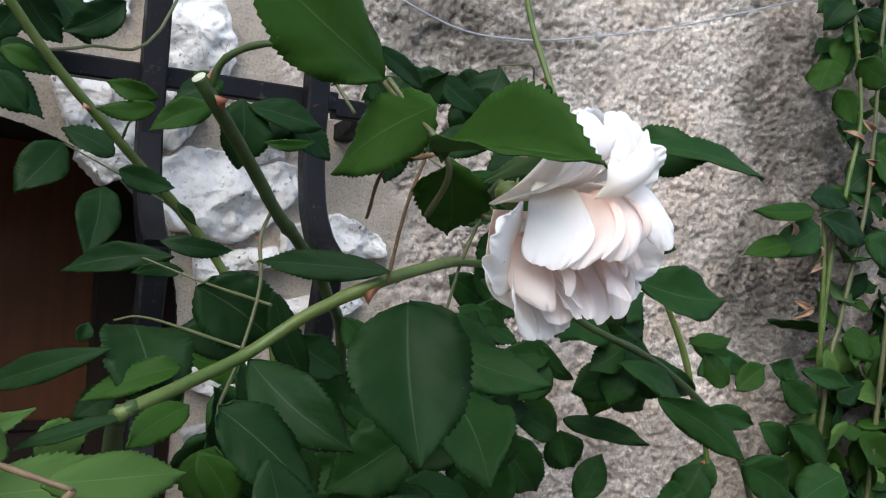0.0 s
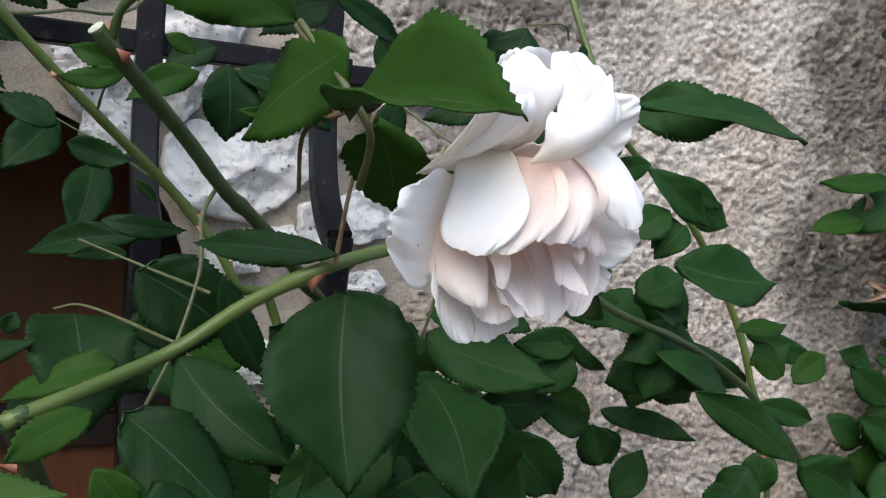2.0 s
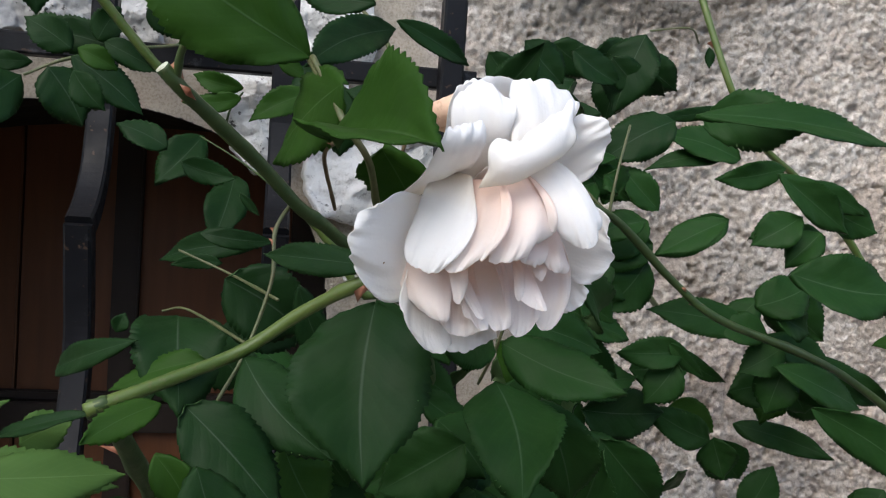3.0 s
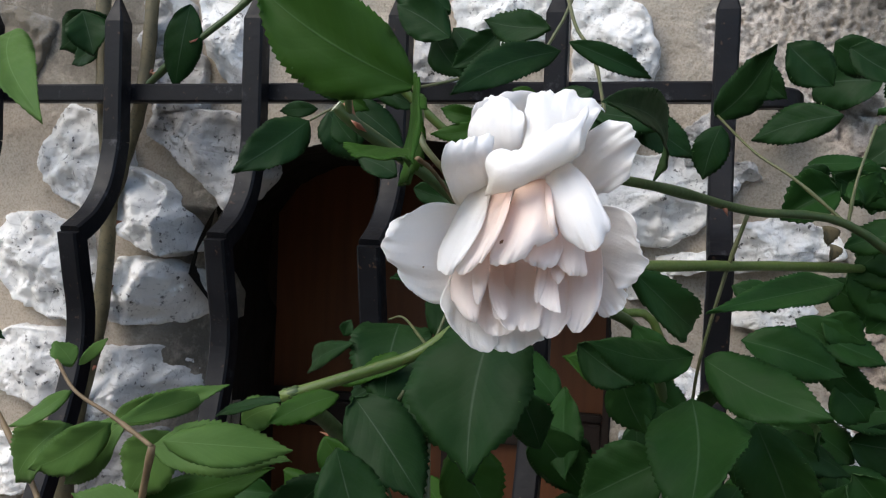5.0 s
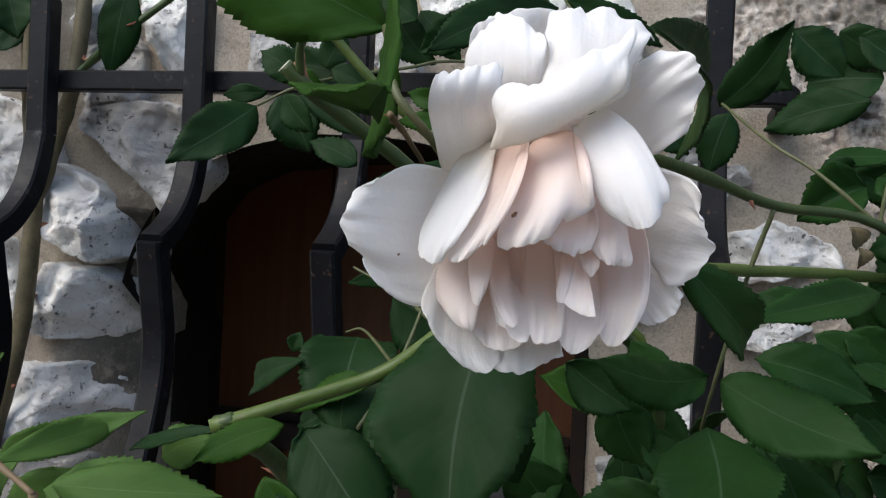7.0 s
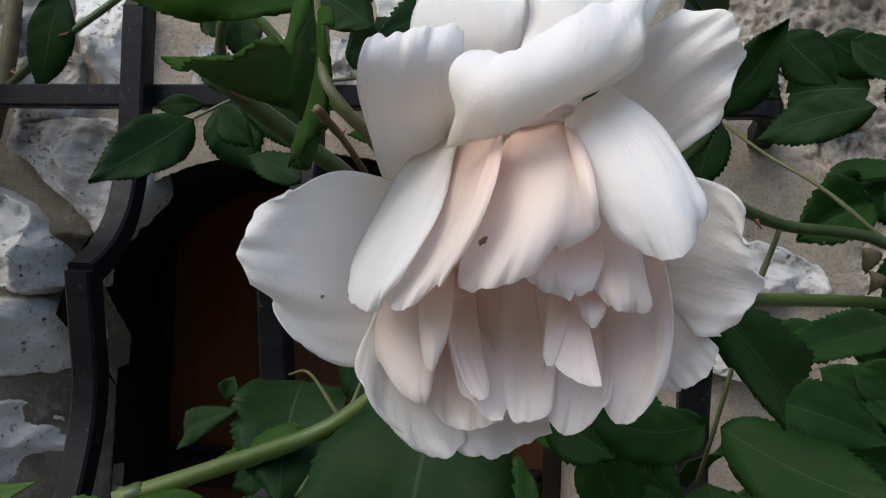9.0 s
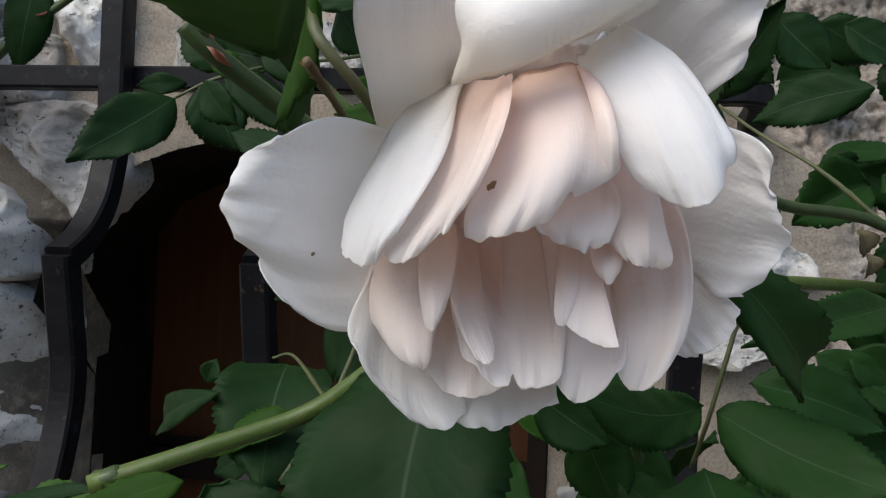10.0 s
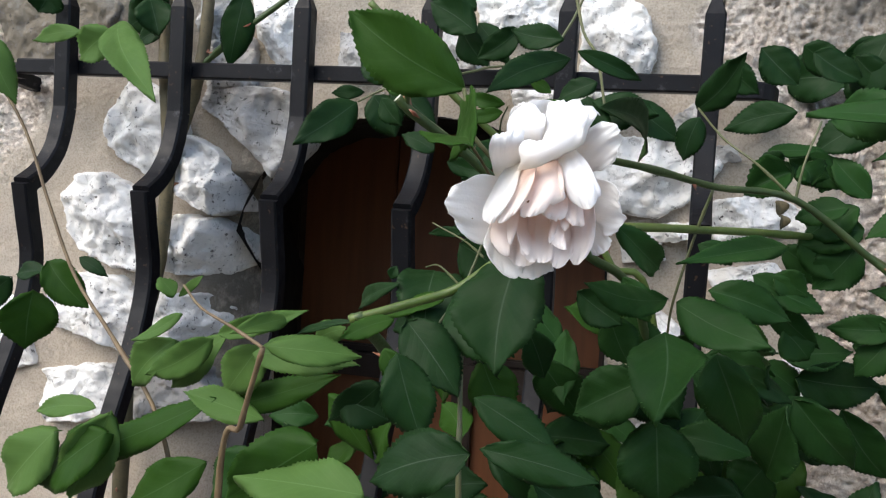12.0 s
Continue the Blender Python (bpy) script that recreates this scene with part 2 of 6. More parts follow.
wire_mat = m.mat

# unseen ground, its tone set for the light it bounces upward
m = Nodes("unseen_ground_brown", 0.95, 0, 0.2)
m.colour(m.mix(m.noise(40, 8), (0.15, 0.135, 0.115), (0.28, 0.25, 0.215)))
m.bump(m.noise(30, 8), 0.03, 0.6)
soil = m.mat


# ---- mesh helpers ----
def mesh_object(name, verts, faces, mats, parent=None, label="", smooth=True, uvs=None, slots=None):
    me = bpy.data.meshes.new(name)
    me.from_pydata([tuple(p) for p in verts], [], faces)
    for mt in mats if isinstance(mats, (list, tuple)) else [mats]:
        me.materials.append(mt)
    if smooth:
        me.polygons.foreach_set("use_smooth", [True] * len(me.polygons))
    if slots is not None:
        me.polygons.foreach_set("material_index", slots)
    if uvs is not None:
        lay = me.uv_layers.new(name="UVMap")
        idx = np.empty(len(me.loops), dtype=np.int32)
        me.loops.foreach_get("vertex_index", idx)
        lay.data.foreach_set("uv", np.asarray(uvs, dtype=np.float32)[idx].ravel())
    me.update()
    ob = new(name, me)
    if parent is not None:
        ob.parent = parent
    if label:
        ob["label"] = label
    return ob


def thing(name, label, category, group="", kind="", at=(0, 0, 0)):
    ob = new(name)
    ob.empty_display_size = 0.02
    ob.location = at
    tagged(ob, label, category, group, kind)
    return ob


def glide(points, n):
    """A smooth line of n + 1 points through the given ones."""
    p = np.array(points, float)
    p = np.vstack([2 * p[0] - p[1], p, 2 * p[-1] - p[-2]])
    out = []
    for s in np.linspace(0, len(points) - 1 - 1e-6, n + 1):
        i = int(s)
        f = s - i
        a, b, c, d = p[i : i + 4]
        out.append(0.5 * (2 * b + (c - a) * f + (2 * a - 5 * b + 4 * c - d) * f**2 + (3 * b - a - 3 * c + d) * f**3))
    return np.array(out)


def tube_arrays(points, r0, r1, n=24, ring=9, bumps=0.06, seed=0):
    line = glide(points, n)
    rng = np.random.default_rng(seed + 11)
    tang = np.gradient(line, axis=0)
    tang /= np.linalg.norm(tang, axis=1)[:, None]
    side = np.cross(tang[0], (0.3, 0.2, 0.93))
    side /= np.linalg.norm(side)
    verts, faces = [], []
    knots = rng.uniform(0, 1, 3)
    for i, (c, t) in enumerate(zip(line, tang)):
        side = side - t * (side @ t)
        side /= np.linalg.norm(side)
        other = np.cross(t, side)
        s = i / n
        r = r0 + (r1 - r0) * s
        r *= 1 + sum(0.22 * math.exp(-(((s - k) * n / 0.9) ** 2)) for k in knots) * (bumps > 0)
        for j in range(ring):
            a = 2 * math.pi * j / ring
            rr = r * (1 + bumps * rng.uniform(-1, 1))
            verts.append(c + rr * (math.cos(a) * side + math.sin(a) * other))
    for i in range(n):
        for j in range(ring):
            k = (j + 1) % ring
            faces.append((i * ring + j, i * ring + k, (i + 1) * ring + k, (i + 1) * ring + j))
    faces.append(tuple(range(ring))[::-1])
    faces.append(tuple(n * ring + j for j in range(ring)))
    return verts, faces, line


def stem(parent, mat, points, r0, r1=None, name="stem", label="", thorns=0, n=28, seed=1, cut=False):
    """A cane or stalk; its thorns are part of it."""
    r1 = r0 if r1 is None else r1
    verts, faces, line = tube_arrays(points, r0, r1, n, seed=seed)
    slots = [0] * len(faces)
    if cut:
        slots[-2] = 2
    rng = np.random.default_rng(seed)
    for _ in range(thorns):
        i = int(rng.uniform(2, n - 2))
        t = line[i + 1] - line[i - 1]
        t /= np.linalg.norm(t)
        out = rng.normal(size=3)
        out -= t * (out @ t)
        out /= np.linalg.norm(out)
        o = len(verts)
        size = min(r0, 0.0028) * rng.uniform(1.6, 2.4)
        wide = np.cross(t, out)
        for q in (t * size * 0.8, wide * size * 0.22, -t * size * 0.8, -wide * size * 0.22):
            verts.append(line[i] + out * r1 * 0.8 + q)
        verts.append(line[i] + out * (r1 + size * 0.5) - t * size * 0.2)
        verts.append(line[i] + out * (r1 + size) - t * size * 0.75)
        faces += [(o, o + 1, o + 4), (o + 1, o + 2, o + 4), (o + 2, o + 3, o + 4), (o + 3, o, o + 4), (o + 1, o + 5, o + 4), (o + 2, o + 5, o + 1), (o + 3, o + 5, o + 2), (o + 4, o + 5, o + 3)]
        slots += [1] * 8
    return mesh_object(name, verts, faces, [mat, thorn_mat, cut_mat], parent, label, slots=slots)


def sheet(name, grid, uv, thick, mats, parent, label=""):
    """A thin closed skin over a grid of points: upper side, underside and rim."""
    grid = np.asarray(grid)
    nv, nu = grid.shape[:2]
    du, dv = np.gradient(grid, axis=1), np.gradient(grid, axis=0)
    nor = np.cross(du, dv)
    nor /= np.linalg.norm(nor, axis=2)[..., None] + 1e-12
    verts = np.concatenate([(grid + nor * thick / 2).reshape(-1, 3), (grid - nor * thick / 2).reshape(-1, 3)])
    uvs = np.concatenate([np.asarray(uv).reshape(-1, 2)] * 2)
    faces, slots = [], []
    o = nv * nu
    for i in range(nv - 1):
        for j in range(nu - 1):
            a, b, c, d = i * nu + j, i * nu + j + 1, (i + 1) * nu + j + 1, (i + 1) * nu + j
            faces += [(a, b, c, d), (o + d, o + c, o + b, o + a)]
            slots += [0, 1 if len(mats) > 1 else 0]
    rim = [j for j in range(nu)] + [i * nu + nu - 1 for i in range(1, nv)] + [(nv - 1) * nu + j for j in range(nu - 2, -1, -1)] + [i * nu for i in range(nv - 2, 0, -1)]
    for a, b in zip(rim, rim[1:] + rim[:1]):
        faces.append((b, a, o + a, o + b))
        slots.append(0)
    return mesh_object(name, verts, faces, mats, parent, label, uvs=uvs, slots=slots)


leaf_count = 0
# half-width of a leaflet along its midrib: broad and slender kinds
AT = (0, 0.05, 0.14, 0.28, 0.42, 0.57, 0.70, 0.80, 0.89, 1)
BROAD = (0.02, 0.46, 0.78, 0.98, 1.0, 0.94, 0.78, 0.54, 0.26, 0.01)
SLIM = (0.02, 0.26, 0.55, 0.84, 0.99, 0.97, 0.80, 0.58, 0.30, 0.01)


def leaf(parent, mat, base, tip, width, normal, curl=0.06, blunt=False, fold=0.16, label="", name="leaf", roll=None):
    """One toothed rose leaflet from its foot to its tip, folded along the midrib."""
    global leaf_count
    leaf_count += 1
    rng = np.random.default_rng(leaf_count)
    base, tip, nrm = np.array(base), np.array(tip), np.array(normal, float)
    axis = tip - base
    length = np.linalg.norm(axis)
    axis /= length
    nrm = nrm - axis * (nrm @ axis)
    nrm /= np.linalg.norm(nrm)
    side = np.cross(axis, nrm)
    nrm = nrm + side * (rng.uniform(-0.4, 0.4) if roll is None else roll)
    nrm /= np.linalg.norm(nrm)
    side = np.cross(axis, nrm)
    teeth = int(np.clip(length / 0.0027, 9, 30))
    rows, half = teeth * 2 + 1, 4
    pitch = 1 / teeth
    slim = rng.uniform(0, 1)
    p1, p2, ph = rng.uniform(0, 6.28, 3)
    twist = rng.uniform(-0.6, 0.6)
    skew = rng.uniform(-0.06, 0.06)
    fold = fold * rng.uniform(0.1, 2.4)
    curl = curl + rng.uniform(-0.08, 0.14)
    grid, uv = [], []
    for i in range(rows):
        v = i / (rows - 1)
        if blunt:
            w = (4 * v * (1 - v)) ** 0.5
        else:
            w = (1 - slim) * np.interp(v, AT, BROAD) + slim * np.interp(v, AT, SLIM)
        w = max(w, 0.012)
        bite = 0.0 if i % 2 else min(0.085, 0.0021 / width) * (0.35 + 1.1 * abs(math.sin(i * 1.7 + p1)) * abs(math.cos(i * 0.63 + p2)) ** 0.5)
        line, uvl = [], []
        for j in range(-half, half + 1):
            u = j / half
            edge = 1.0 - (bite if abs(j) == half else 0.0)
            push = (0.40 * pitch if i % 2 and abs(j) == half else 0.0) * (0.02 < v < 0.95)
            x = u * edge * w * width / 2
            lift = fold * abs(x) + 0.085 * width * math.sin(7 * v + p1 + (1.3 if u > 0 else 0)) * u * u + 0.022 * width * math.sin(25 * v - 7 * abs(u) + p2) * abs(u)
            lift += -curl * length * (v - 0.35) ** 2 * 2.2 + twist * u * w * width / 2 * (v - 0.3)
            lift -= 0.10 * width * (u * u) * abs(u) * math.sin(2.2 * v + ph) ** 2
            bend = skew * length * math.sin(math.pi * v)
            line.append(base + axis * (length * (v + push)) + side * (x + bend) + nrm * lift)
            uvl.append((0.5 + 0.5 * u, v))
        grid.append(line)
        uv.append(uvl)
    return sheet(name, grid, uv, 0.0005, [mat, under], parent, label)


def petal(parent, left, middle, right, outer=False, wave=1.0, nick=None, soft=0.07, seed=0):
    """One rose petal through three lines, each from the foot over the middle to the rim. wave: how ruffled the rim is;
    nick: place and depth of a notch in the rim, and of the valley below it; soft: how far its corners are rounded."""
    rng = np.random.default_rng(seed + 500)
    ctrl = np.array([left, middle, right], float)
    rows, half = 33, 16

    def through3(p, s):
        return p[0] * 2 * (s - 0.5) * (s - 1) + p[1] * 4 * s * (1 - s) + p[2] * 2 * s * (s - 0.5)

    chord = (np.linalg.norm(ctrl[2, 1] - ctrl[0, 1]) + np.linalg.norm(ctrl[2, 2] - ctrl[0, 2])) / 2
    chord = min(chord, 0.022)
    ph = rng.uniform(0, 6.28, 10)
    nick_at, nick_deep, valley = nick or (rng.uniform(-0.7, 0.7), 0.03, 0.0)
    grid, uv = [], []
    base = np.empty((rows, 2 * half + 1, 3))
    for i in range(rows):
        v = 1 - (1 - i / (rows - 1)) ** 1.5
        line = [through3(c, v) for c in ctrl]
        for j in range(-half, half + 1):
            u = j / half
            uu = u * (1 - soft * max(0, (v - 0.7) / 0.3) ** 2.2)
            p = through3(line, (uu + 1) / 2)
            # the corners of the rim draw back
            back = soft * 0.9 * abs(u) ** 3 * v**6
            base[i, j + half] = p + (through3([through3(c, max(0.0, v - back)) for c in ctrl], (uu + 1) / 2) - p)
    ahead = np.gradient(base, axis=0)
    across = np.gradient(base, axis=1)
    ahead /= np.linalg.norm(ahead, axis=2)[..., None] + 1e-12
    across /= np.linalg.norm(across, axis=2)[..., None] + 1e-12
    nrm = np.cross(across, ahead)
    nrm /= np.linalg.norm(nrm, axis=2)[..., None] + 1e-12
    if nrm[rows // 2, half, 1] > 0:
        nrm = -nrm
    for i in range(rows):
        v = 1 - (1 - i / (rows - 1)) ** 1.5
        line, uvl = [], []
        for j in range(-half, half + 1):
            u = j / half
            rim = 0.014 * chord * wave * v**6 * (math.sin(4 * u + ph[0]) + 0.7 * math.sin(9 * u + ph[1]) + 0.5 * math.sin(17 * u + ph[3]) + 0.3 * math.sin(31 * u + ph[8]))
            rim -= nick_deep * chord * v**8 * math.exp(-(((u - nick_at) / 0.07) ** 2))
            edge = max(abs(u) ** 4, v**5)
            lift = 0.026 * chord * wave * edge * (math.sin(5 * u + 6 * v + ph[2]) + 0.6 * math.sin(11 * u - 9 * v + ph[3]) + 0.4 * math.sin(21 * u + 7 * v + ph[0]))
            lift += 0.013 * chord * (math.sin(4 * v + 5 * u + ph[4]) + math.sin(9 * u + 2 * v + ph[5]) * v)
            lift += 0.005 * chord * math.sin(26 * u + 3 * v + ph[6]) * v * v
            lift -= valley * chord * math.exp(-(((u - nick_at) / 0.16) ** 2)) * v * v
            # the rim turns back a little
            lift -= 0.05 * chord * (0.6 + 0.6 * math.sin(3 * u + ph[9])) * max(0.0, (v - 0.84) / 0.16) ** 2
            sway = 0.016 * chord * wave * abs(u) ** 6 * math.sin(9 * v + ph[7] + u)
            k = j + half
            line.append(base[i, k] + ahead[i, k] * rim + nrm[i, k] * lift + across[i, k] * sway)
            uvl.append((0.5 + 0.5 * u, v))
        grid.append(line)
        uv.append(uvl)
    return sheet("petal", grid, uv, 0.0003, [petal_outer_mat if outer else petal_mat], parent)


def blemish(petal_ob, near, size, mat, seed=0):
    """A small withered spot lying on a petal."""
    hit, spot, nrm, _ = petal_ob.closest_point_on_mesh(near)
    side = nrm.orthogonal().normalized()
    up = nrm.cross(side)
    rng = np.random.default_rng(seed)
    verts = [tuple(spot + nrm * 0.00035)]
    for k in range(12):
        a = k * math.pi / 6
        r = size * rng.uniform(0.7, 1.15)
        verts.append(tuple(spot + nrm * 0.00012 + side * r * math.cos(a) + up * r * 0.75 * math.sin(a)))
    return mesh_object("brown_spot", verts, [(0, k + 1, (k + 1) % 12 + 1) for k in range(12)], mat, petal_ob.parent)


# ---- ground and wall ----
def wall_relief(x, z):
    """How rough-cast the wall is at a place (1) against sandy pointing (0)."""
    wob = 0.05 * noise.noise((x * 7, z * 7, 3.1)) + 0.02 * noise.noise((x * 25, z * 25, 1.7))
    right = 0.345 + 0.14 * max(0.0, min(1.0, (1.76 - z) / 0.16)) - 0.02 * max(0.0, (1.5 - z) / 0.2)
    left = -0.37 - 0.10 * max(0.0, min(1.0, (1.75 - z) / 0.15)) - 0.15 * max(0.0, min(1.0, (1.6 - z) / 0.2))
    a = (x + wob - right) / 0.02
    b = (left - x + wob) / 0.02
    return max(0.0, min(1.0, max(a, b)))


def stain_shade_at(x, z):
    """Dark patches: weathering on the rough-cast, plus painted shade by bush and left jamb."""
    return min(1.0, sum(math.exp(-(((x - a) / sa) ** 2) - ((z - c) / sc) ** 2) for a, c, sa, sc in STAIN_SHADE_SPOTS))


# the last two paint the shade of the receding left jamb
STAIN_SHADE_SPOTS = ((1.00, 1.77, 0.05, 0.13), (0.985, 1.55, 0.055, 0.06), (1.13, 1.6, 0.12, 0.6), (0.55, 1.80, 0.16, 0.07), (-0.32, 1.77, 0.13, 0.09), (-0.19, 1.41, 0.05, 0.14), (-0.145, 1.56, 0.04, 0.07))


def rounding(x, z):
    """How far the wall falls back at the worn arris of the left jamb."""
    d = (ARCH_X - ARCH_W - x) / 0.085
    if d < 0 or d > 1:
        d = 1.0 if d > 1 else 0.0
    return 0.14 * (1 - math.sqrt(1 - (1 - d) ** 2)) * max(0.0, min(1.0, (1.58 - z) / 0.10)) if x < ARCH_X else 0.0


ARCH_X, ARCH_W, SPRING, RISE = 0.0555, 0.2235, 1.43, 0.225


def in_opening(x, z):
    dx = abs(x - ARCH_X) / ARCH_W
    if dx >= 1 or z < 1.02:
        return False
    return z < SPRING + RISE * (1 - dx**2.2) ** 0.36


WALL_Y = 0.925
X0, X1, Z0, Z1, STEP = -0.66, 1.42, 1.0, 2.02, 0.0029
nx, nz = int((X1 - X0) / STEP), int((Z1 - Z0) / STEP)
verts, rough_values = [], []
for k in range(nz + 1):
    z = Z0 + STEP * k
    for i in range(nx + 1):
        x = X0 + STEP * i
        r = wall_relief(x, z)
        big = 0.010 * noise.noise((x * 5, z * 5, 0.3))
        h = 0.0012 * noise.noise((x * 160, z * 160, 5.0)) + 0.002 * noise.noise((x * 40, z * 40, 8.0))
        if r > 0:
            lump = 1 - abs(noise.noise((x * 130, z * 130, 2.0))) * 1.5 + 0.9 * noise.noise((x * 230, z * 230, 4.0)) + 0.7 * noise.noise((x * 340, z * 340, 7.0))
            pit = 0.7 * max(0.0, noise.noise((x * 60, z * 60, 9.0)) - 0.3) + 0.8 * max(0.0, noise.noise((x * 140, z * 140, 3.0)) - 0.3)
            h += r * (0.0048 * lump + 0.007 * noise.noise((x * 15, z * 15, 6.0)) - 0.026 * pit - 0.006)
        px, pz = x, z
        if in_opening(x, z):
            # points just inside the arch are drawn out to its edge
            ax, az = x - ARCH_X, z - (SPRING - 0.08)
            reach = math.hypot(ax, az) or 1.0
            if z < SPRING - 0.08:
                ax, az, reach = math.copysign(1, ax), 0.0, 1.0
            for s in range(1, 7):
                if not in_opening(x + ax / reach * s * 0.001, z + az / reach * s * 0.001):
                    px, pz = x + ax / reach * s * 0.001, z + az / reach * s * 0.001
                    break
        verts.append((px, WALL_Y - big - h + rounding(px, pz), pz))
        rough_values.append(r)
faces = []
row = nx + 1
for k in range(nz):
    z = Z0 + STEP * (k + 0.5)
    for i in range(nx):
        if in_opening(X0 + STEP * (i + 0.5), z):
            continue
        a = k * row + i
        faces.append((a, a + 1, a + row + 1, a + row))
wall = mesh_object("wall_north", verts, faces, mortar, smooth=True)
at = wall.data.attributes.new("roughcast", "FLOAT", "POINT")
at.data.foreach_set("value", rough_values)
at = wall.data.attributes.new("stain_shade", "FLOAT", "POINT")
at.data.foreach_set("value", [stain_shade_at(vx, vz) for vx, vy, vz in verts])
tagged(wall, "rough-cast and rubble stone house wall with beige mortar", "wall", kind="structure")


def block(name, lo, hi, mat, parent=None, label="", soft=0.002):
    bm = bmesh.new()
    bmesh.ops.create_cube(bm, size=1)
    for vv in bm.verts:
        vv.co = [lo[a] + (hi[a] - lo[a]) * (vv.co[a] + 0.5) for a in range(3)]
    if soft:
        bmesh.ops.bevel(bm, geom=bm.edges, offset=soft, segments=2, affect="EDGES")
    me = bpy.data.meshes.new(name)
    bm.to_mesh(me)
    bm.free()
    me.materials.append(mat)
    ob = new(name, me)
    if parent is not None:
        ob.parent = parent
    if label:
        ob["label"] = label
    return ob


# the plain wall round the part that is seen, and its thickness
for lo, hi in (((-5, 0.93, 0), (X0 + 0.004, 1.6, 4.2)), ((X1 - 0.004, 0.93, 0), (6, 1.6, 4.2)), ((X0 + 0.004, 0.93, 0), (X1 - 0.004, 1.6, Z0 + 0.004)), ((X0 + 0.004, 0.93, Z1 - 0.004), (X1 - 0.004, 1.6, 4.2)), ((X0 + 0.004, 1.34, Z0 + 0.004), (X1 - 0.004, 1.6, Z1 - 0.004))):
    tagged(block("wall_plain", lo, hi, mortar, soft=0), "plain continuation of the plastered house wall", "wall", kind="structure")

# unseen wall, added to keep low sky light off the window and bloom
tagged(block("wall_south", (-6, -3.2, 0), (7, -2.9, 2.4), mortar, soft=0), "unseen plain wall added to block low sky light", "wall", kind="structure")

# the reveal of the arched opening, its shade put into the mortar colour
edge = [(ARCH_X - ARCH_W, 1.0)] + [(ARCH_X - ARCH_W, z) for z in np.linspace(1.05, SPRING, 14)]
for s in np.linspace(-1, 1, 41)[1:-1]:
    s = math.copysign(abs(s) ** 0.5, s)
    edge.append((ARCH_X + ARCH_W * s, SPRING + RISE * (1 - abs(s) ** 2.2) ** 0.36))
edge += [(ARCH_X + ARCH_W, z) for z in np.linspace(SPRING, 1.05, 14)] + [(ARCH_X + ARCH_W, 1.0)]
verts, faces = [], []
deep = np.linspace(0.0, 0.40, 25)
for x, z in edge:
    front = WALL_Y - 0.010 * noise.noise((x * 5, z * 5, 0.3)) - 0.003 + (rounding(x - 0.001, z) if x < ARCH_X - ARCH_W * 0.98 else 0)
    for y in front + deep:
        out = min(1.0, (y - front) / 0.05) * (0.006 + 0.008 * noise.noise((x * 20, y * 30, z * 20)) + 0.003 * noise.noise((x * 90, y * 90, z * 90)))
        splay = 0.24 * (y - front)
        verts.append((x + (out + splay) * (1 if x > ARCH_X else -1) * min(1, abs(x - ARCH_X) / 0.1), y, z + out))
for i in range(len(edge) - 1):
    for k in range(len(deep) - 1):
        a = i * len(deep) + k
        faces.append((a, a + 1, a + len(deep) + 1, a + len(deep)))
tagged(mesh_object("trim_reveal", verts, faces, reveal_shade_mat), "rough mortar reveal of the arched window opening", "window reveal", kind="structure")

ground = mesh_object("ground", [(-400, -400, 0), (400, -400, 0), (400, 400, 0), (-400, 400, 0)], [(0, 1, 2, 3)], soil, smooth=False)
tagged(ground, "unseen brown ground in front of the wall, toned for bounced light", "ground", kind="structure")

# the wooden shutter inside the arch
SHUTTER_X = 0.066
shutter = thing("window_1", "brown wooden shutter closed behind the arched opening", "window shutter", kind="structure")
block("panel", (SHUTTER_X - 0.350, 1.3020, 0.99), (SHUTTER_X - 0.152, 1.3250, 1.70), wood, shutter)
block("panel", (SHUTTER_X - 0.149, 1.3020, 0.99), (SHUTTER_X - 0.022, 1.3250, 1.70), wood, shutter)
block("panel", (SHUTTER_X - 0.019, 1.3020, 0.99), (SHUTTER_X + 0.300, 1.3250, 1.70), wood, shutter)
block("stile", (SHUTTER_X - 0.345, 1.2750, 0.99), (SHUTTER_X - 0.300, 1.3015, 1.70), wood_dark, shutter, "dark wooden frame upright")
block("stile", (SHUTTER_X + 0.185, 1.2750, 0.99), (SHUTTER_X + 0.305, 1.3015, 1.70), wood_dark, shutter, "dark wooden frame upright")
block("stile", (SHUTTER_X - 0.037, 1.2850, 0.99), (SHUTTER_X - 0.004, 1.3015, 1.70), wood_dark, shutter, "dark wooden middle upright")
block("rail", (SHUTTER_X - 0.299, 1.2800, 1.268), (SHUTTER_X + 0.184, 1.3012, 1.306), wood_dark, shutter, "dark wooden cross rail")
block("rail", (SHUTTER_X - 0.299, 1.2900, 1.307), (SHUTTER_X + 0.184, 1.3014, 1.318), wood_dark, shutter, "dark wooden moulding")


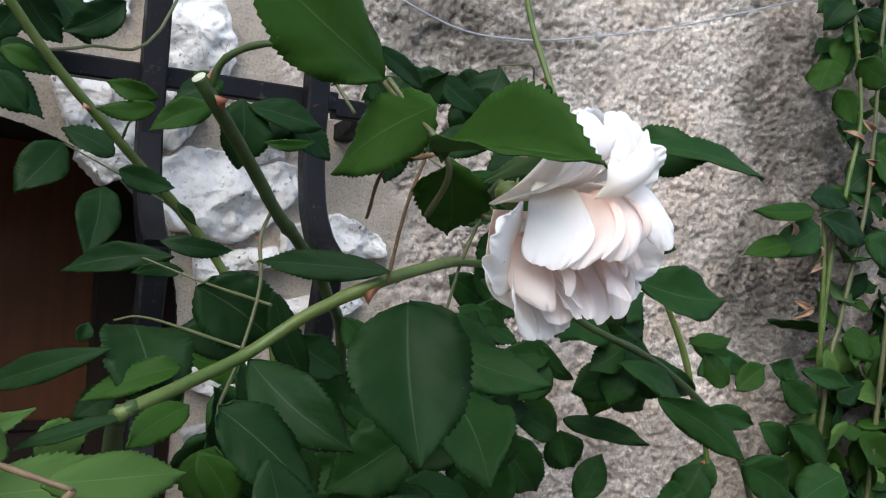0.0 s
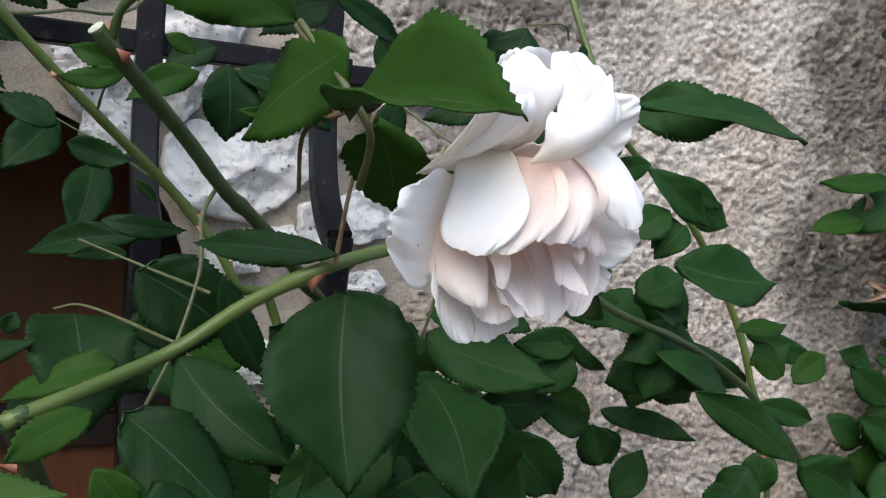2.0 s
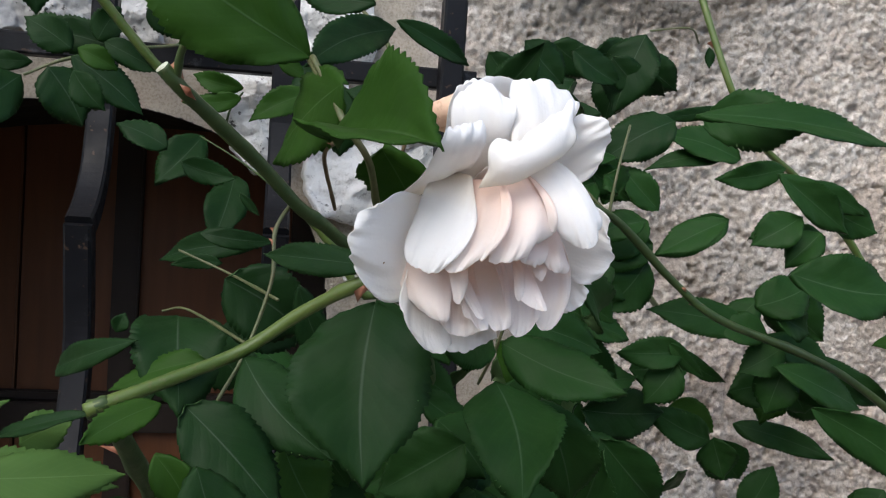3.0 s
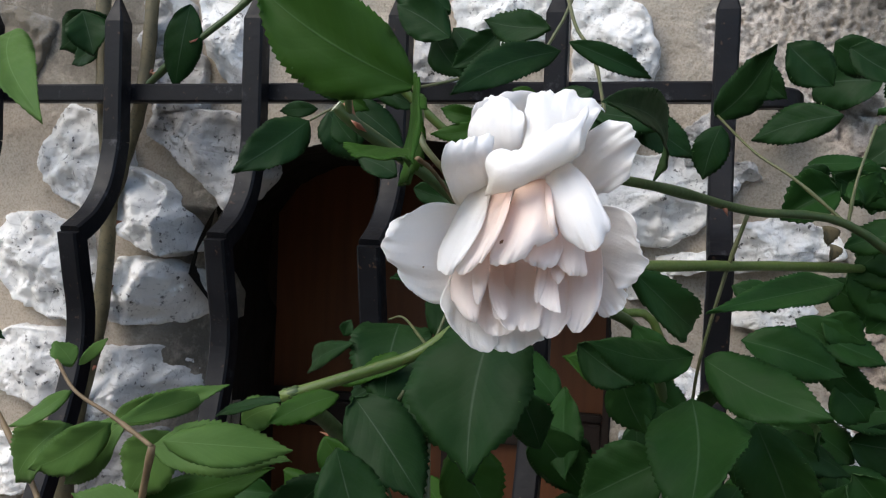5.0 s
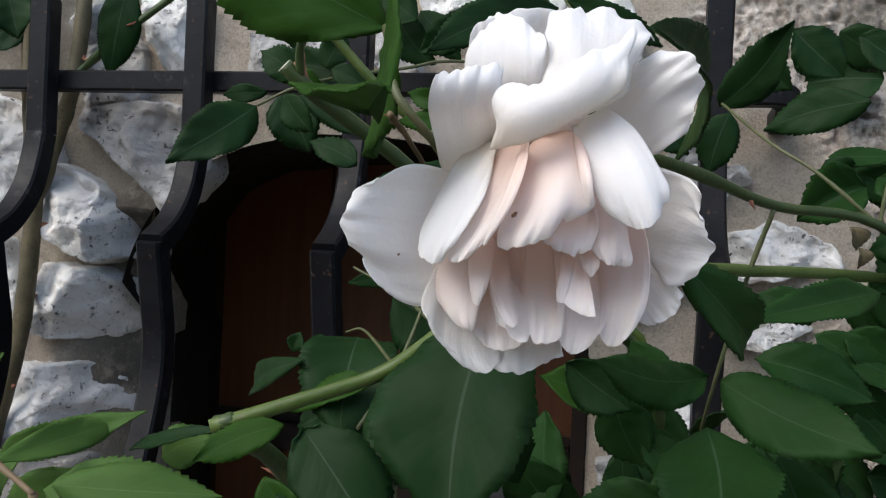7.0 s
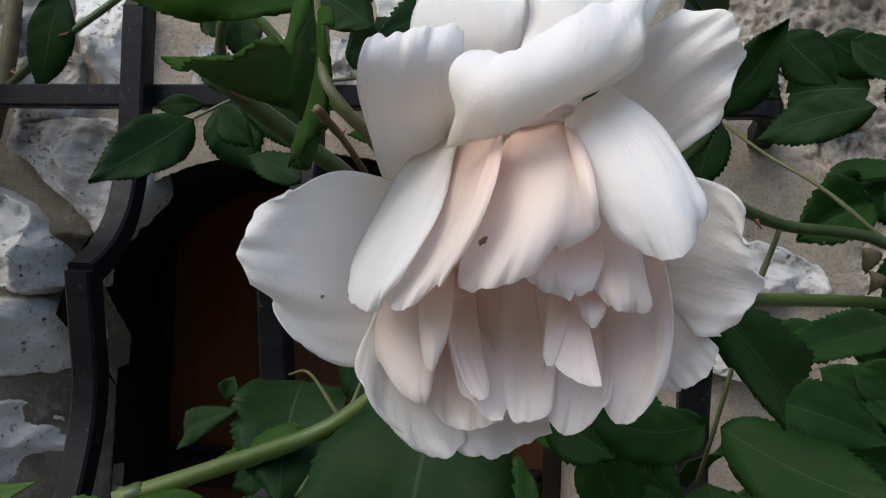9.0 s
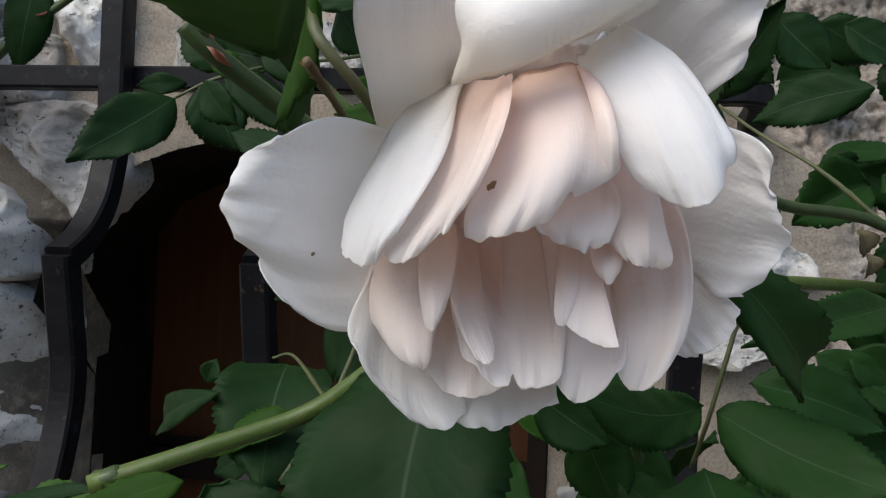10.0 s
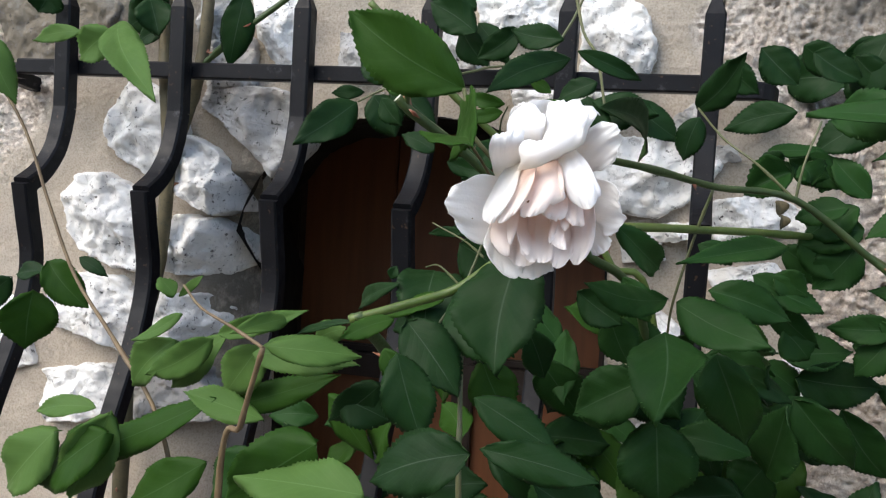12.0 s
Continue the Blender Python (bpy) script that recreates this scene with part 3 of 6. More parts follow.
# ---- stones in the wall ----
def stone(corners, proud=0.02, seed=0, kind=None, back=0.03, turn=None):
    """A rough limestone block set in the mortar: straight broken sides between its corners, an uneven face, steep flanks.
    turn: (x, lean, slope) of the edge past which the face breaks away towards the opening."""
    rng = np.random.default_rng(seed)
    poly = np.array(corners, float)
    mid_x, mid_z = poly.mean(0)
    poly = (mid_x, mid_z) + (poly - (mid_x, mid_z)) * 1.25
    n, rings = 110, 26
    # walk round the outline and wear its corners
    seg = np.linalg.norm(np.roll(poly, -1, 0) - poly, axis=1)
    run = np.concatenate([[0], np.cumsum(seg)])
    size = run[-1] / 4
    line = []
    for d in np.linspace(0, run[-1], n, endpoint=False):
        k = min(len(poly) - 1, int(np.searchsorted(run, d, "right")) - 1)
        line.append(poly[k] + (poly[(k + 1) % len(poly)] - poly[k]) * (d - run[k]) / seg[k])
    line = np.array(line)
    for _ in range(3):
        line = (np.roll(line, 1, 0) + 2 * line + np.roll(line, -1, 0)) / 4
    for k, p in enumerate(line):
        out = (p - (mid_x, mid_z)) / np.linalg.norm(p - (mid_x, mid_z))
        line[k] = p + out * (0.0035 * noise.noise((p[0] * 60, p[1] * 60, seed)) + 0.002 * noise.noise((p[0] * 190, p[1] * 190, seed)))
    planes = [(rng.uniform(-0.55, 0.55), rng.uniform(-0.75, 0.45), rng.uniform(0.002, 0.010)) for _ in range(6)]
    verts, faces = [], []
    for k in range(rings):
        s = 1.0 if k == 0 else 1.01 - 0.022 * k if k < 4 else 0.944 * (1 - (k - 3) / (rings - 3)) ** 0.9
        for lx, lz in line:
            gx, gz = mid_x + (lx - mid_x) * s, mid_z + (lz - mid_z) * s
            px, pz = gx - mid_x, gz - mid_z
            lift = -back
            if k:
                broken = min(c + px * a + pz * e for a, e, c in planes)
                fine = sum(0.0075 / f * noise.noise((gx * 45 * f + seed, gz * 45 * f, f)) for f in (1, 2, 4, 8, 16))
                crag = -0.006 * max(0.0, abs(noise.noise((gx * 30, gz * 30, seed + 0.5))) * 2 - 0.5)
                lift = proud * (0.75, 0.92, 1.0)[k - 1] if k < 4 else proud
                lift += max(broken, -0.45 * proud) + fine + crag
                if turn:
                    lift -= turn[2] * max(0.0, gx - turn[0] - turn[1] * pz - 0.004 * noise.noise((gx * 40, gz * 40, 0.7)))
            verts.append((gx, WALL_Y - lift, gz))
    for k in range(rings - 1):
        for i in range(n):
            j = (i + 1) % n
            faces.append((k * n + i, k * n + j, (k + 1) * n + j, (k + 1) * n + i))
    last = (rings - 1) * n
    faces.append(tuple(range(last, last + n)))
    ob = mesh_object("stone", verts, faces, kind or stone_mat, wall)
    if sum((line[k][0] - line[k - 1][0]) * (line[k][1] + line[k - 1][1]) for k in range(n)) > 0:
        ob.data.flip_normals()
    return ob


stone([(-0.304, 1.675), (-0.266, 1.664), (-0.245, 1.640), (-0.240, 1.600), (-0.273, 1.573), (-0.318, 1.596), (-0.336, 1.621), (-0.324, 1.651)], 0.026, 1)
stone([(-0.222, 1.611), (-0.194, 1.600), (-0.176, 1.584), (-0.168, 1.562), (-0.170, 1.538), (-0.188, 1.534), (-0.212, 1.543), (-0.232, 1.559)], 0.034, 2, back=0.09, turn=(-0.186, 0.1, 2.0))
stone([(-0.196, 1.671), (-0.153, 1.674), (-0.106, 1.670), (-0.087, 1.622), (-0.123, 1.586), (-0.147, 1.614), (-0.171, 1.636), (-0.202, 1.652)], 0.030, 4, kind=grey_stone_mat)
stone([(-0.213, 1.738), (-0.156, 1.732), (-0.151, 1.683), (-0.203, 1.680), (-0.213, 1.700)], 0.020, 5, kind=grey_stone_mat)
stone([(-0.213, 1.805), (-0.169, 1.787), (-0.159, 1.735), (-0.213, 1.740)], 0.018, 6, kind=grey_stone_mat)
stone([(-0.149, 1.797), (-0.093, 1.796), (-0.089, 1.707), (-0.114, 1.704), (-0.137, 1.741)], 0.020, 7)
stone([(-0.387, 1.528), (-0.370, 1.557), (-0.333, 1.557), (-0.291, 1.539), (-0.279, 1.498), (-0.280, 1.460), (-0.326, 1.463), (-0.369, 1.480)], 0.028, 8)
stone([(-0.237, 1.516), (-0.196, 1.514), (-0.180, 1.505), (-0.173, 1.484), (-0.178, 1.466), (-0.192, 1.457), (-0.221, 1.455), (-0.244, 1.458)], 0.034, 9, back=0.09, turn=(-0.217, 0.45, 1.7))
stone([(-0.405, 1.417), (-0.369, 1.433), (-0.319, 1.432), (-0.293, 1.408), (-0.297, 1.353), (-0.338, 1.370), (-0.396, 1.374)], 0.026, 11)
stone([(-0.265, 1.418), (-0.220, 1.421), (-0.198, 1.415), (-0.188, 1.395), (-0.186, 1.362), (-0.215, 1.355), (-0.262, 1.352)], 0.030, 12, back=0.09, turn=(-0.232, 0.1, 1.5))
stone([(-0.040, 1.742), (-0.007, 1.737), (-0.002, 1.714), (-0.020, 1.700), (-0.039, 1.703)], 0.014, 13, kind=grey_stone_mat)
stone([(0.083, 1.747), (0.112, 1.745), (0.117, 1.709), (0.095, 1.701), (0.080, 1.720)], 0.014, 14, kind=grey_stone_mat)
stone([(0.121, 1.784), (0.168, 1.791), (0.208, 1.780), (0.209, 1.754), (0.170, 1.747), (0.132, 1.755)], 0.020, 15)
stone([(0.236, 1.785), (0.262, 1.790), (0.294, 1.768), (0.304, 1.740), (0.301, 1.715), (0.268, 1.703), (0.240, 1.708)], 0.024, 16)
stone([(0.262, 1.624), (0.283, 1.636), (0.330, 1.637), (0.372, 1.630), (0.374, 1.612), (0.343, 1.578), (0.322, 1.566), (0.274, 1.573), (0.260, 1.598)], 0.026, 17)
stone([(0.336, 1.665), (0.358, 1.680), (0.363, 1.640), (0.339, 1.637)], 0.016, 18, kind=grey_stone_mat)
stone([(0.379, 1.636), (0.396, 1.637), (0.400, 1.624), (0.381, 1.619)], 0.012, 19, kind=grey_stone_mat)
stone([(0.378, 1.575), (0.423, 1.588), (0.462, 1.574), (0.467, 1.557), (0.389, 1.542), (0.377, 1.554)], 0.024, 20)
stone([(0.384, 1.506), (0.441, 1.518), (0.449, 1.506), (0.422, 1.491), (0.391, 1.493)], 0.018, 21)
stone([(0.293, 1.447), (0.332, 1.456), (0.356, 1.442), (0.359, 1.423), (0.319, 1.416), (0.291, 1.428)], 0.020, 22)
stone([(0.449, 1.412), (0.471, 1.415), (0.508, 1.386), (0.498, 1.368), (0.472, 1.369)], 0.018, 23)
stone([(0.319, 1.549), (0.361, 1.556), (0.365, 1.541), (0.328, 1.535)], 0.016, 24)
stone([(0.000, 1.753), (0.053, 1.747), (0.060, 1.714), (0.026, 1.701), (-0.000, 1.720)], 0.012, 25, kind=grey_stone_mat)
stone([(-0.501, 1.786), (-0.411, 1.791), (-0.346, 1.772), (-0.372, 1.712), (-0.475, 1.705)], 0.016, 26, kind=brown_stone_mat)
stone([(-0.501, 1.396), (-0.455, 1.393), (-0.442, 1.325), (-0.506, 1.306)], 0.018, 27)
stone([(0.293, 1.379), (0.335, 1.389), (0.342, 1.344), (0.303, 1.334)], 0.018, 28, kind=grey_stone_mat)
stone([(0.166, 1.826), (0.218, 1.830), (0.221, 1.809), (0.169, 1.800)], 0.016, 29)
stone([(-0.298, 1.316), (-0.210, 1.331), (-0.194, 1.280), (-0.289, 1.262)], 0.020, 30, kind=shaded_stone_mat, back=0.09)
stone([(-0.413, 1.309), (-0.327, 1.325), (-0.311, 1.272), (-0.404, 1.254)], 0.020, 31)
stone([(0.165, 1.685), (0.200, 1.697), (0.234, 1.694), (0.236, 1.658), (0.206, 1.634), (0.180, 1.648)], 0.024, 32)
stone([(0.292, 1.541), (0.326, 1.540), (0.332, 1.517), (0.296, 1.512)], 0.020, 33)
stone([(0.243, 1.699), (0.278, 1.698), (0.285, 1.673), (0.263, 1.643), (0.246, 1.650)], 0.022, 34)
stone([(0.189, 1.642), (0.227, 1.654), (0.231, 1.619), (0.205, 1.607), (0.188, 1.623)], 0.024, 35)


# ---- iron grille ----
def square_bar(name, parent, points, size, n=40, flat=(0, 1, 0), point_tip=False):
    """A square iron bar with softened arrises along a line."""
    line = glide(points, n) if len(points) > 2 else np.linspace(np.array(points[0], float), np.array(points[1], float), n + 1)
    tang = np.gradient(line, axis=0)
    tang /= np.linalg.norm(tang, axis=1)[:, None]
    flat = np.array(flat, float)
    c = size / 2
    e = c * 0.80
    prof = [(e, c), (c, e), (c, -e), (e, -c), (-e, -c), (-c, -e), (-c, e), (-e, c)]
    verts, faces = [], []
    for i, (p, t) in enumerate(zip(line, tang)):
        f2 = flat - t * (flat @ t)
        f2 /= np.linalg.norm(f2)
        s2 = np.cross(t, f2)
        k = 1.0
        if point_tip and i > n - 4:
            k = max(0.12, (n - i) / 4)
        wob = 1 + 0.012 * noise.noise((i * 0.6, p[0] * 9, 2.0))
        for a, b in prof:
            verts.append(p + k * wob * (a * s2 + b * f2))
    for i in range(n):
        for j in range(8):
            q = (j + 1) % 8
            faces.append((i * 8 + j, i * 8 + q, (i + 1) * 8 + q, (i + 1) * 8 + j))
    faces += [tuple(range(8))[::-1], tuple(n * 8 + j for j in range(8))]
    return mesh_object(name, verts, faces, iron, parent, smooth=False)


grille = thing("window_grille", "black painted wrought-iron window grille with bellied bars", "window grille", at=(0.07, 0.84, 1.2))
grille_base = grille.location.copy()


def off(points):
    return [tuple(np.array(p) - np.array(grille_base)) for p in points]


BAR = 0.0195
square_bar("cross_bar", grille, off([(-0.42, 0.861, 1.688), (0.39, 0.861, 1.692)]), 0.0175, 60)
square_bar("cross_bar_end", grille, off([(0.389, 0.861, 1.687), (0.412, 0.861, 1.687), (0.421, 0.872, 1.684), (0.422, 0.895, 1.676), (0.422, 0.935, 1.672)]), 0.0175, 16, flat=(0, 0, 1))
square_bar("cross_bar_end", grille, off([(-0.419, 0.861, 1.683), (-0.442, 0.861, 1.683), (-0.451, 0.872, 1.681), (-0.452, 0.935, 1.672)]), 0.0175, 16, flat=(0, 0, 1))
for x in (-0.345, -0.199, -0.053, 0.087, 0.227, 0.365):
    square_bar("upright", grille, off([(x, 0.842, 1.60), (x, 0.842, 1.64), (x, 0.842, 1.70), (x, 0.842, 1.784)][1:]), BAR, 24, point_tip=True)
    square_bar("belly_bar", grille, off([(x, 0.842, 1.6405), (x, 0.836, 1.615), (x, 0.826, 1.590), (x, 0.805, 1.566), (x, 0.778, 1.550)]), BAR, 24)
    square_bar("belly_bar", grille, off([(x, 0.778, 1.554), (x, 0.786, 1.515), (x, 0.794, 1.475), (x, 0.790, 1.435), (x, 0.770, 1.380), (x, 0.735, 1.31), (x, 0.700, 1.22), (x, 0.70, 1.16)]), BAR, 40)
square_bar("scroll", grille, off([(-0.345, 0.70, 1.165), (-0.347, 0.712, 1.142), (-0.350, 0.735, 1.135), (-0.352, 0.755, 1.148), (-0.352, 0.758, 1.175)]), 0.014, 24, flat=(1, 0, 0))
square_bar("cross_bar", grille, off([(-0.42, 0.72, 1.155), (0.40, 0.72, 1.155)]), 0.0175, 40)

# ---- wire across the rough-cast ----
wire = thing("wire", "thin galvanised training wire sagging along the wall", "wire", at=(0.7, 0.9, 1.8))
vw, fw, _ = tube_arrays([np.array(p) - np.array((0.7, 0.9, 1.8)) for p in ((0.32, 0.905, 1.87), (0.50, 0.9, 1.800), (0.60, 0.898, 1.794), (0.71, 0.9, 1.817), (0.83, 0.9, 1.851), (0.95, 0.9, 1.893), (1.3, 0.915, 2.02))], 0.0009, 0.0009, 60, 6, 0)
mesh_object("strand", vw, fw, wire_mat, wire)


# ---- roses ----
flower_branch = thing("flowering_rose_branch", "climbing rose branch with green leaves and one pale pink bloom", "rose branch", "rose branches")
main_cane = thing("rose_cane", "thick green rose cane with dark green toothed leaves", "rose cane", "rose branches")
pruned_cane = thing("rose_cane", "pruned green rose cane with red thorns and a cut end", "rose cane", "rose branches")
thin_cane = thing("rose_cane", "slender green rose cane before the iron grille", "rose cane", "rose branches")
sprig_cane = thing("rose_sprig", "rose sprig with small green leaflets beside the arch", "rose sprig", "rose branches")
top_cane = thing("rose_sprig", "rose sprig with dark leaflets against the stones", "rose sprig", "rose branches")
wall_cane = thing("rose_cane", "green rose cane leaning on the rough-cast wall", "rose cane", "rose branches")
wall_shoot = thing("rose_shoot", "rose shoot with many dark leaves along the wall", "rose shoot", "rose branches")
young_shoot = thing("rose_shoot", "young rose shoot with bright green leaves", "rose shoot", "rose branches")
old_cane = thing("rose_cane", "old brown thorny rose cane behind the grille", "rose cane", "rose branches")
side_canes = thing("rose_bush", "rose bush with thin upright canes and withered tips on the wall", "rose bush", "rose branches")

flower, main, pruned, thin, sprig, top, topcane, wallshoot, young, old, bush = flower_branch, main_cane, pruned_cane, thin_cane, sprig_cane, top_cane, wall_cane, wall_shoot, young_shoot, old_cane, side_canes

stem(main, stem_green, [(0.1560, 0.4521, 1.4943), (0.1872, 0.4675, 1.5050), (0.2144, 0.4790, 1.5157), (0.2386, 0.4735, 1.5339), (0.2667, 0.4580, 1.5512), (0.3070, 0.4772, 1.5604), (0.3586, 0.5511, 1.5606), (0.4189, 0.6315, 1.5588), (0.4667, 0.6989, 1.5539), (0.5289, 0.7976, 1.5291), (0.6013, 0.8960, 1.4893)], 0.0029, 0.0026, thorns=4, n=60, seed=3)
stem(main, stem_dark, [(0.1585, 0.4546, 1.4949), (0.1595, 0.4730, 1.4863), (0.1655, 0.5148, 1.4592), (0.1753, 0.5744, 1.3871), (0.1781, 0.6237, 1.1570), (0.1875, 0.6602, 0.0069)], 0.0034, 0.006, thorns=5, seed=5)
mesh_object("node", *tube_arrays([(0.1636, 0.4565, 1.4969), (0.1585, 0.4541, 1.4950), (0.1577, 0.4611, 1.4918)], 0.0029, 0.0029, 8, 12)[:2], stem_dark, main)
stem(main, stem_twig, [(0.2320, 0.5188, 1.5797), (0.2246, 0.5089, 1.5657), (0.2243, 0.5029, 1.5437), (0.2147, 0.4940, 1.5127), (0.2036, 0.4826, 1.4916)], 0.0010, 0.0008, name="twig", thorns=4, seed=8)
stem(main, stem_twig, [(0.2275, 0.4938, 1.5358), (0.2053, 0.5343, 1.5425), (0.1786, 0.5498, 1.5522)], 0.0008, 0.0005, name="stalk")
stem(main, stem_twig, [(0.2147, 0.4940, 1.5157), (0.1839, 0.5546, 1.5222), (0.1702, 0.5699, 1.5191)], 0.0008, 0.0005, name="stalk")
stem(main, stem_brown, [(0.2666, 0.4530, 1.5512), (0.2681, 0.4431, 1.5832), (0.2718, 0.4331, 1.6083)], 0.0009, 0.0007, name="twig", thorns=2, seed=12)

stem(flower, stem_dark, [(0.2861, 0.3947, 1.5915), (0.3026, 0.4224, 1.5975), (0.3319, 0.4818, 1.5946), (0.3653, 0.5461, 1.5886), (0.4204, 0.5989, 1.5839), (0.4804, 0.6336, 1.5442), (0.5177, 0.6377, 1.5195), (0.5965, 0.6641, 1.4950), (0.6571, 0.6847, 1.4704), (0.7146, 0.6934, 1.4318), (0.8125, 0.7312, 1.3449), (0.8816, 0.7892, 1.1617), (0.9111, 0.8253, 0.0118)], 0.0019, 0.0036, thorns=6, n=60, seed=21)
stem(flower, stem_twig, [(0.4204, 0.5989, 1.5839), (0.3933, 0.6046, 1.6077), (0.3715, 0.6201, 1.6245), (0.3527, 0.6665, 1.6502)], 0.0010, 0.0007, name="stalk")
stem(flower, stem_twig, [(0.3637, 0.5411, 1.5866), (0.3555, 0.5462, 1.5586), (0.3449, 0.5503, 1.5125), (0.3428, 0.5813, 1.4833)], 0.0011, 0.0008, name="stalk")
stem(flower, stem_twig, [(0.4204, 0.5989, 1.5839), (0.4242, 0.5999, 1.6089), (0.4342, 0.6098, 1.6390)], 0.0010, 0.0007, name="stalk")

stem(pruned, stem_dark, [(0.1780, 0.4536, 1.6285), (0.1872, 0.4608, 1.6196), (0.2141, 0.4942, 1.5977), (0.2347, 0.5157, 1.5777), (0.2527, 0.5353, 1.5655), (0.2842, 0.5726, 1.5379), (0.3261, 0.6416, 1.4780), (0.3593, 0.7001, 1.2081), (0.3787, 0.7163, 0.0082)], 0.0030, 0.0036, thorns=5, n=60, seed=31, cut=True)
stem(pruned, stem_twig, [(0.2327, 0.3919, 1.6281), (0.2386, 0.3807, 1.6162), (0.2430, 0.3696, 1.6052), (0.2517, 0.3754, 1.5943), (0.2583, 0.4032, 1.5803)], 0.0011, 0.0012, name="stalk")
stem(pruned, stem_dark, [(0.1831, 0.4569, 1.6235), (0.1868, 0.4469, 1.6366), (0.2004, 0.4296, 1.6417), (0.2200, 0.4082, 1.6350), (0.2318, 0.3959, 1.6281)], 0.0016, 0.0010, name="side_shoot", seed=33)
stem(pruned, stem_twig, [(0.2318, 0.3959, 1.6281), (0.2376, 0.3818, 1.6162), (0.2430, 0.3706, 1.6052)], 0.0011, 0.0009, name="stalk", seed=34)
stem(pruned, stem_brown, [(0.2415, 0.3686, 1.6002), (0.2392, 0.4037, 1.5961), (0.2460, 0.4335, 1.5781)], 0.0009, 0.0007, name="twig", thorns=3, seed=35)

stem(thin, stem_green, [(0.0845, 0.6573, 1.7262), (0.1131, 0.6766, 1.6963), (0.1448, 0.6959, 1.6615), (0.1886, 0.7199, 1.6218), (0.2499, 0.7635, 1.5691), (0.2885, 0.7725, 1.5174), (0.3399, 0.8011, 1.4077), (0.4067, 0.8375, 0.6080)], 0.0030, 0.0036, thorns=3, n=50, seed=41)
stem(thin, stem_dark, [(0.1886, 0.7199, 1.6218), (0.1921, 0.7048, 1.6368), (0.2006, 0.6847, 1.6470)], 0.0009, 0.0006, name="stalk")
stem(thin, stem_dark, [(0.2325, 0.7489, 1.5820), (0.1984, 0.8046, 1.6066), (0.1639, 0.8354, 1.6262)], 0.0008, 0.0006, name="stalk")

stem(sprig, stem_twig, [(0.0696, 0.6824, 1.6460), (0.0916, 0.6870, 1.6581), (0.1209, 0.7064, 1.6703), (0.1666, 0.7455, 1.6865), (0.2275, 0.8044, 1.7268), (0.2970, 0.8636, 1.9572)], 0.0008, 0.0014, name="stalk")
stem(top, stem_twig, [(0.2897, 0.5628, 1.6400), (0.2787, 0.6031, 1.6778), (0.2621, 0.6336, 1.7076), (0.2446, 0.6842, 1.7873), (0.2348, 0.7549, 1.9570)], 0.0010, 0.0014, name="stalk")
stem(topcane, stem_green, [(0.5571, 0.8481, 1.9092), (0.5757, 0.8374, 1.8093), (0.5878, 0.8220, 1.7545), (0.6079, 0.8064, 1.6917), (0.6486, 0.8255, 1.6549), (0.6992, 0.8444, 1.6282), (0.7599, 0.8630, 1.5856), (0.8207, 0.8715, 1.5110), (0.8613, 0.8704, 1.4214), (0.9029, 0.8689, 1.2117), (0.9319, 0.8649, 0.0119)], 0.0030, 0.0034, thorns=3, n=40, seed=51)
stem(topcane, stem_twig, [(0.5810, 0.8271, 1.7394), (0.5573, 0.7976, 1.7443), (0.5224, 0.7983, 1.7390)], 0.0009, 0.0007, name="stalk")
stem(old, stem_old, [(-0.2541, 0.8949, 1.9029), (-0.2510, 0.8924, 1.7530), (-0.2443, 0.8900, 1.6630), (-0.2377, 0.8896, 1.5831), (-0.2458, 0.8894, 1.4630), (-0.2681, 0.8836, 1.3478), (-0.2820, 0.8834, 1.2027), (-0.2780, 0.8799, 0.0027)], 0.0075, 0.0092, thorns=12, n=50, seed=61)
stem(old, stem_old, [(-0.1941, 0.8987, 1.9234), (-0.1981, 0.8974, 1.7833), (-0.2026, 0.8932, 1.7033), (-0.2152, 0.8893, 1.6432), (-0.2357, 0.8876, 1.5781)], 0.0075, 0.0065, thorns=3, n=24, seed=63)
stem(old, stem_dark, [(-0.2006, 0.8912, 1.6993), (-0.1511, 0.8803, 1.7337), (-0.0844, 0.8810, 1.7822), (-0.0317, 0.8901, 1.8446)], 0.0036, 0.0030, thorns=4, n=24, seed=64)
stem(young, stem_brown, [(0.1340, 0.3815, 1.4864), (0.1107, 0.3900, 1.4942), (0.0887, 0.3955, 1.5020), (0.0709, 0.4069, 1.5118)], 0.0010, 0.0007, name="stalk")
stem(young, stem_brown, [(0.1340, 0.3815, 1.4864), (0.1114, 0.4059, 1.4371), (0.0827, 0.4362, 1.3568), (0.0583, 0.5052, 0.8064)], 0.0014, 0.0022, seed=72)
stem(young, stem_brown, [(-0.3083, 0.5657, 1.8235), (-0.2353, 0.5638, 1.6941), (-0.1717, 0.5623, 1.6096), (-0.1365, 0.5514, 1.5498), (-0.1012, 0.5405, 1.4921), (-0.0416, 0.5091, 1.4507), (0.0229, 0.4676, 1.4063), (0.0535, 0.4567, 1.3066)], 0.0011, 0.0016, seed=73, n=40)
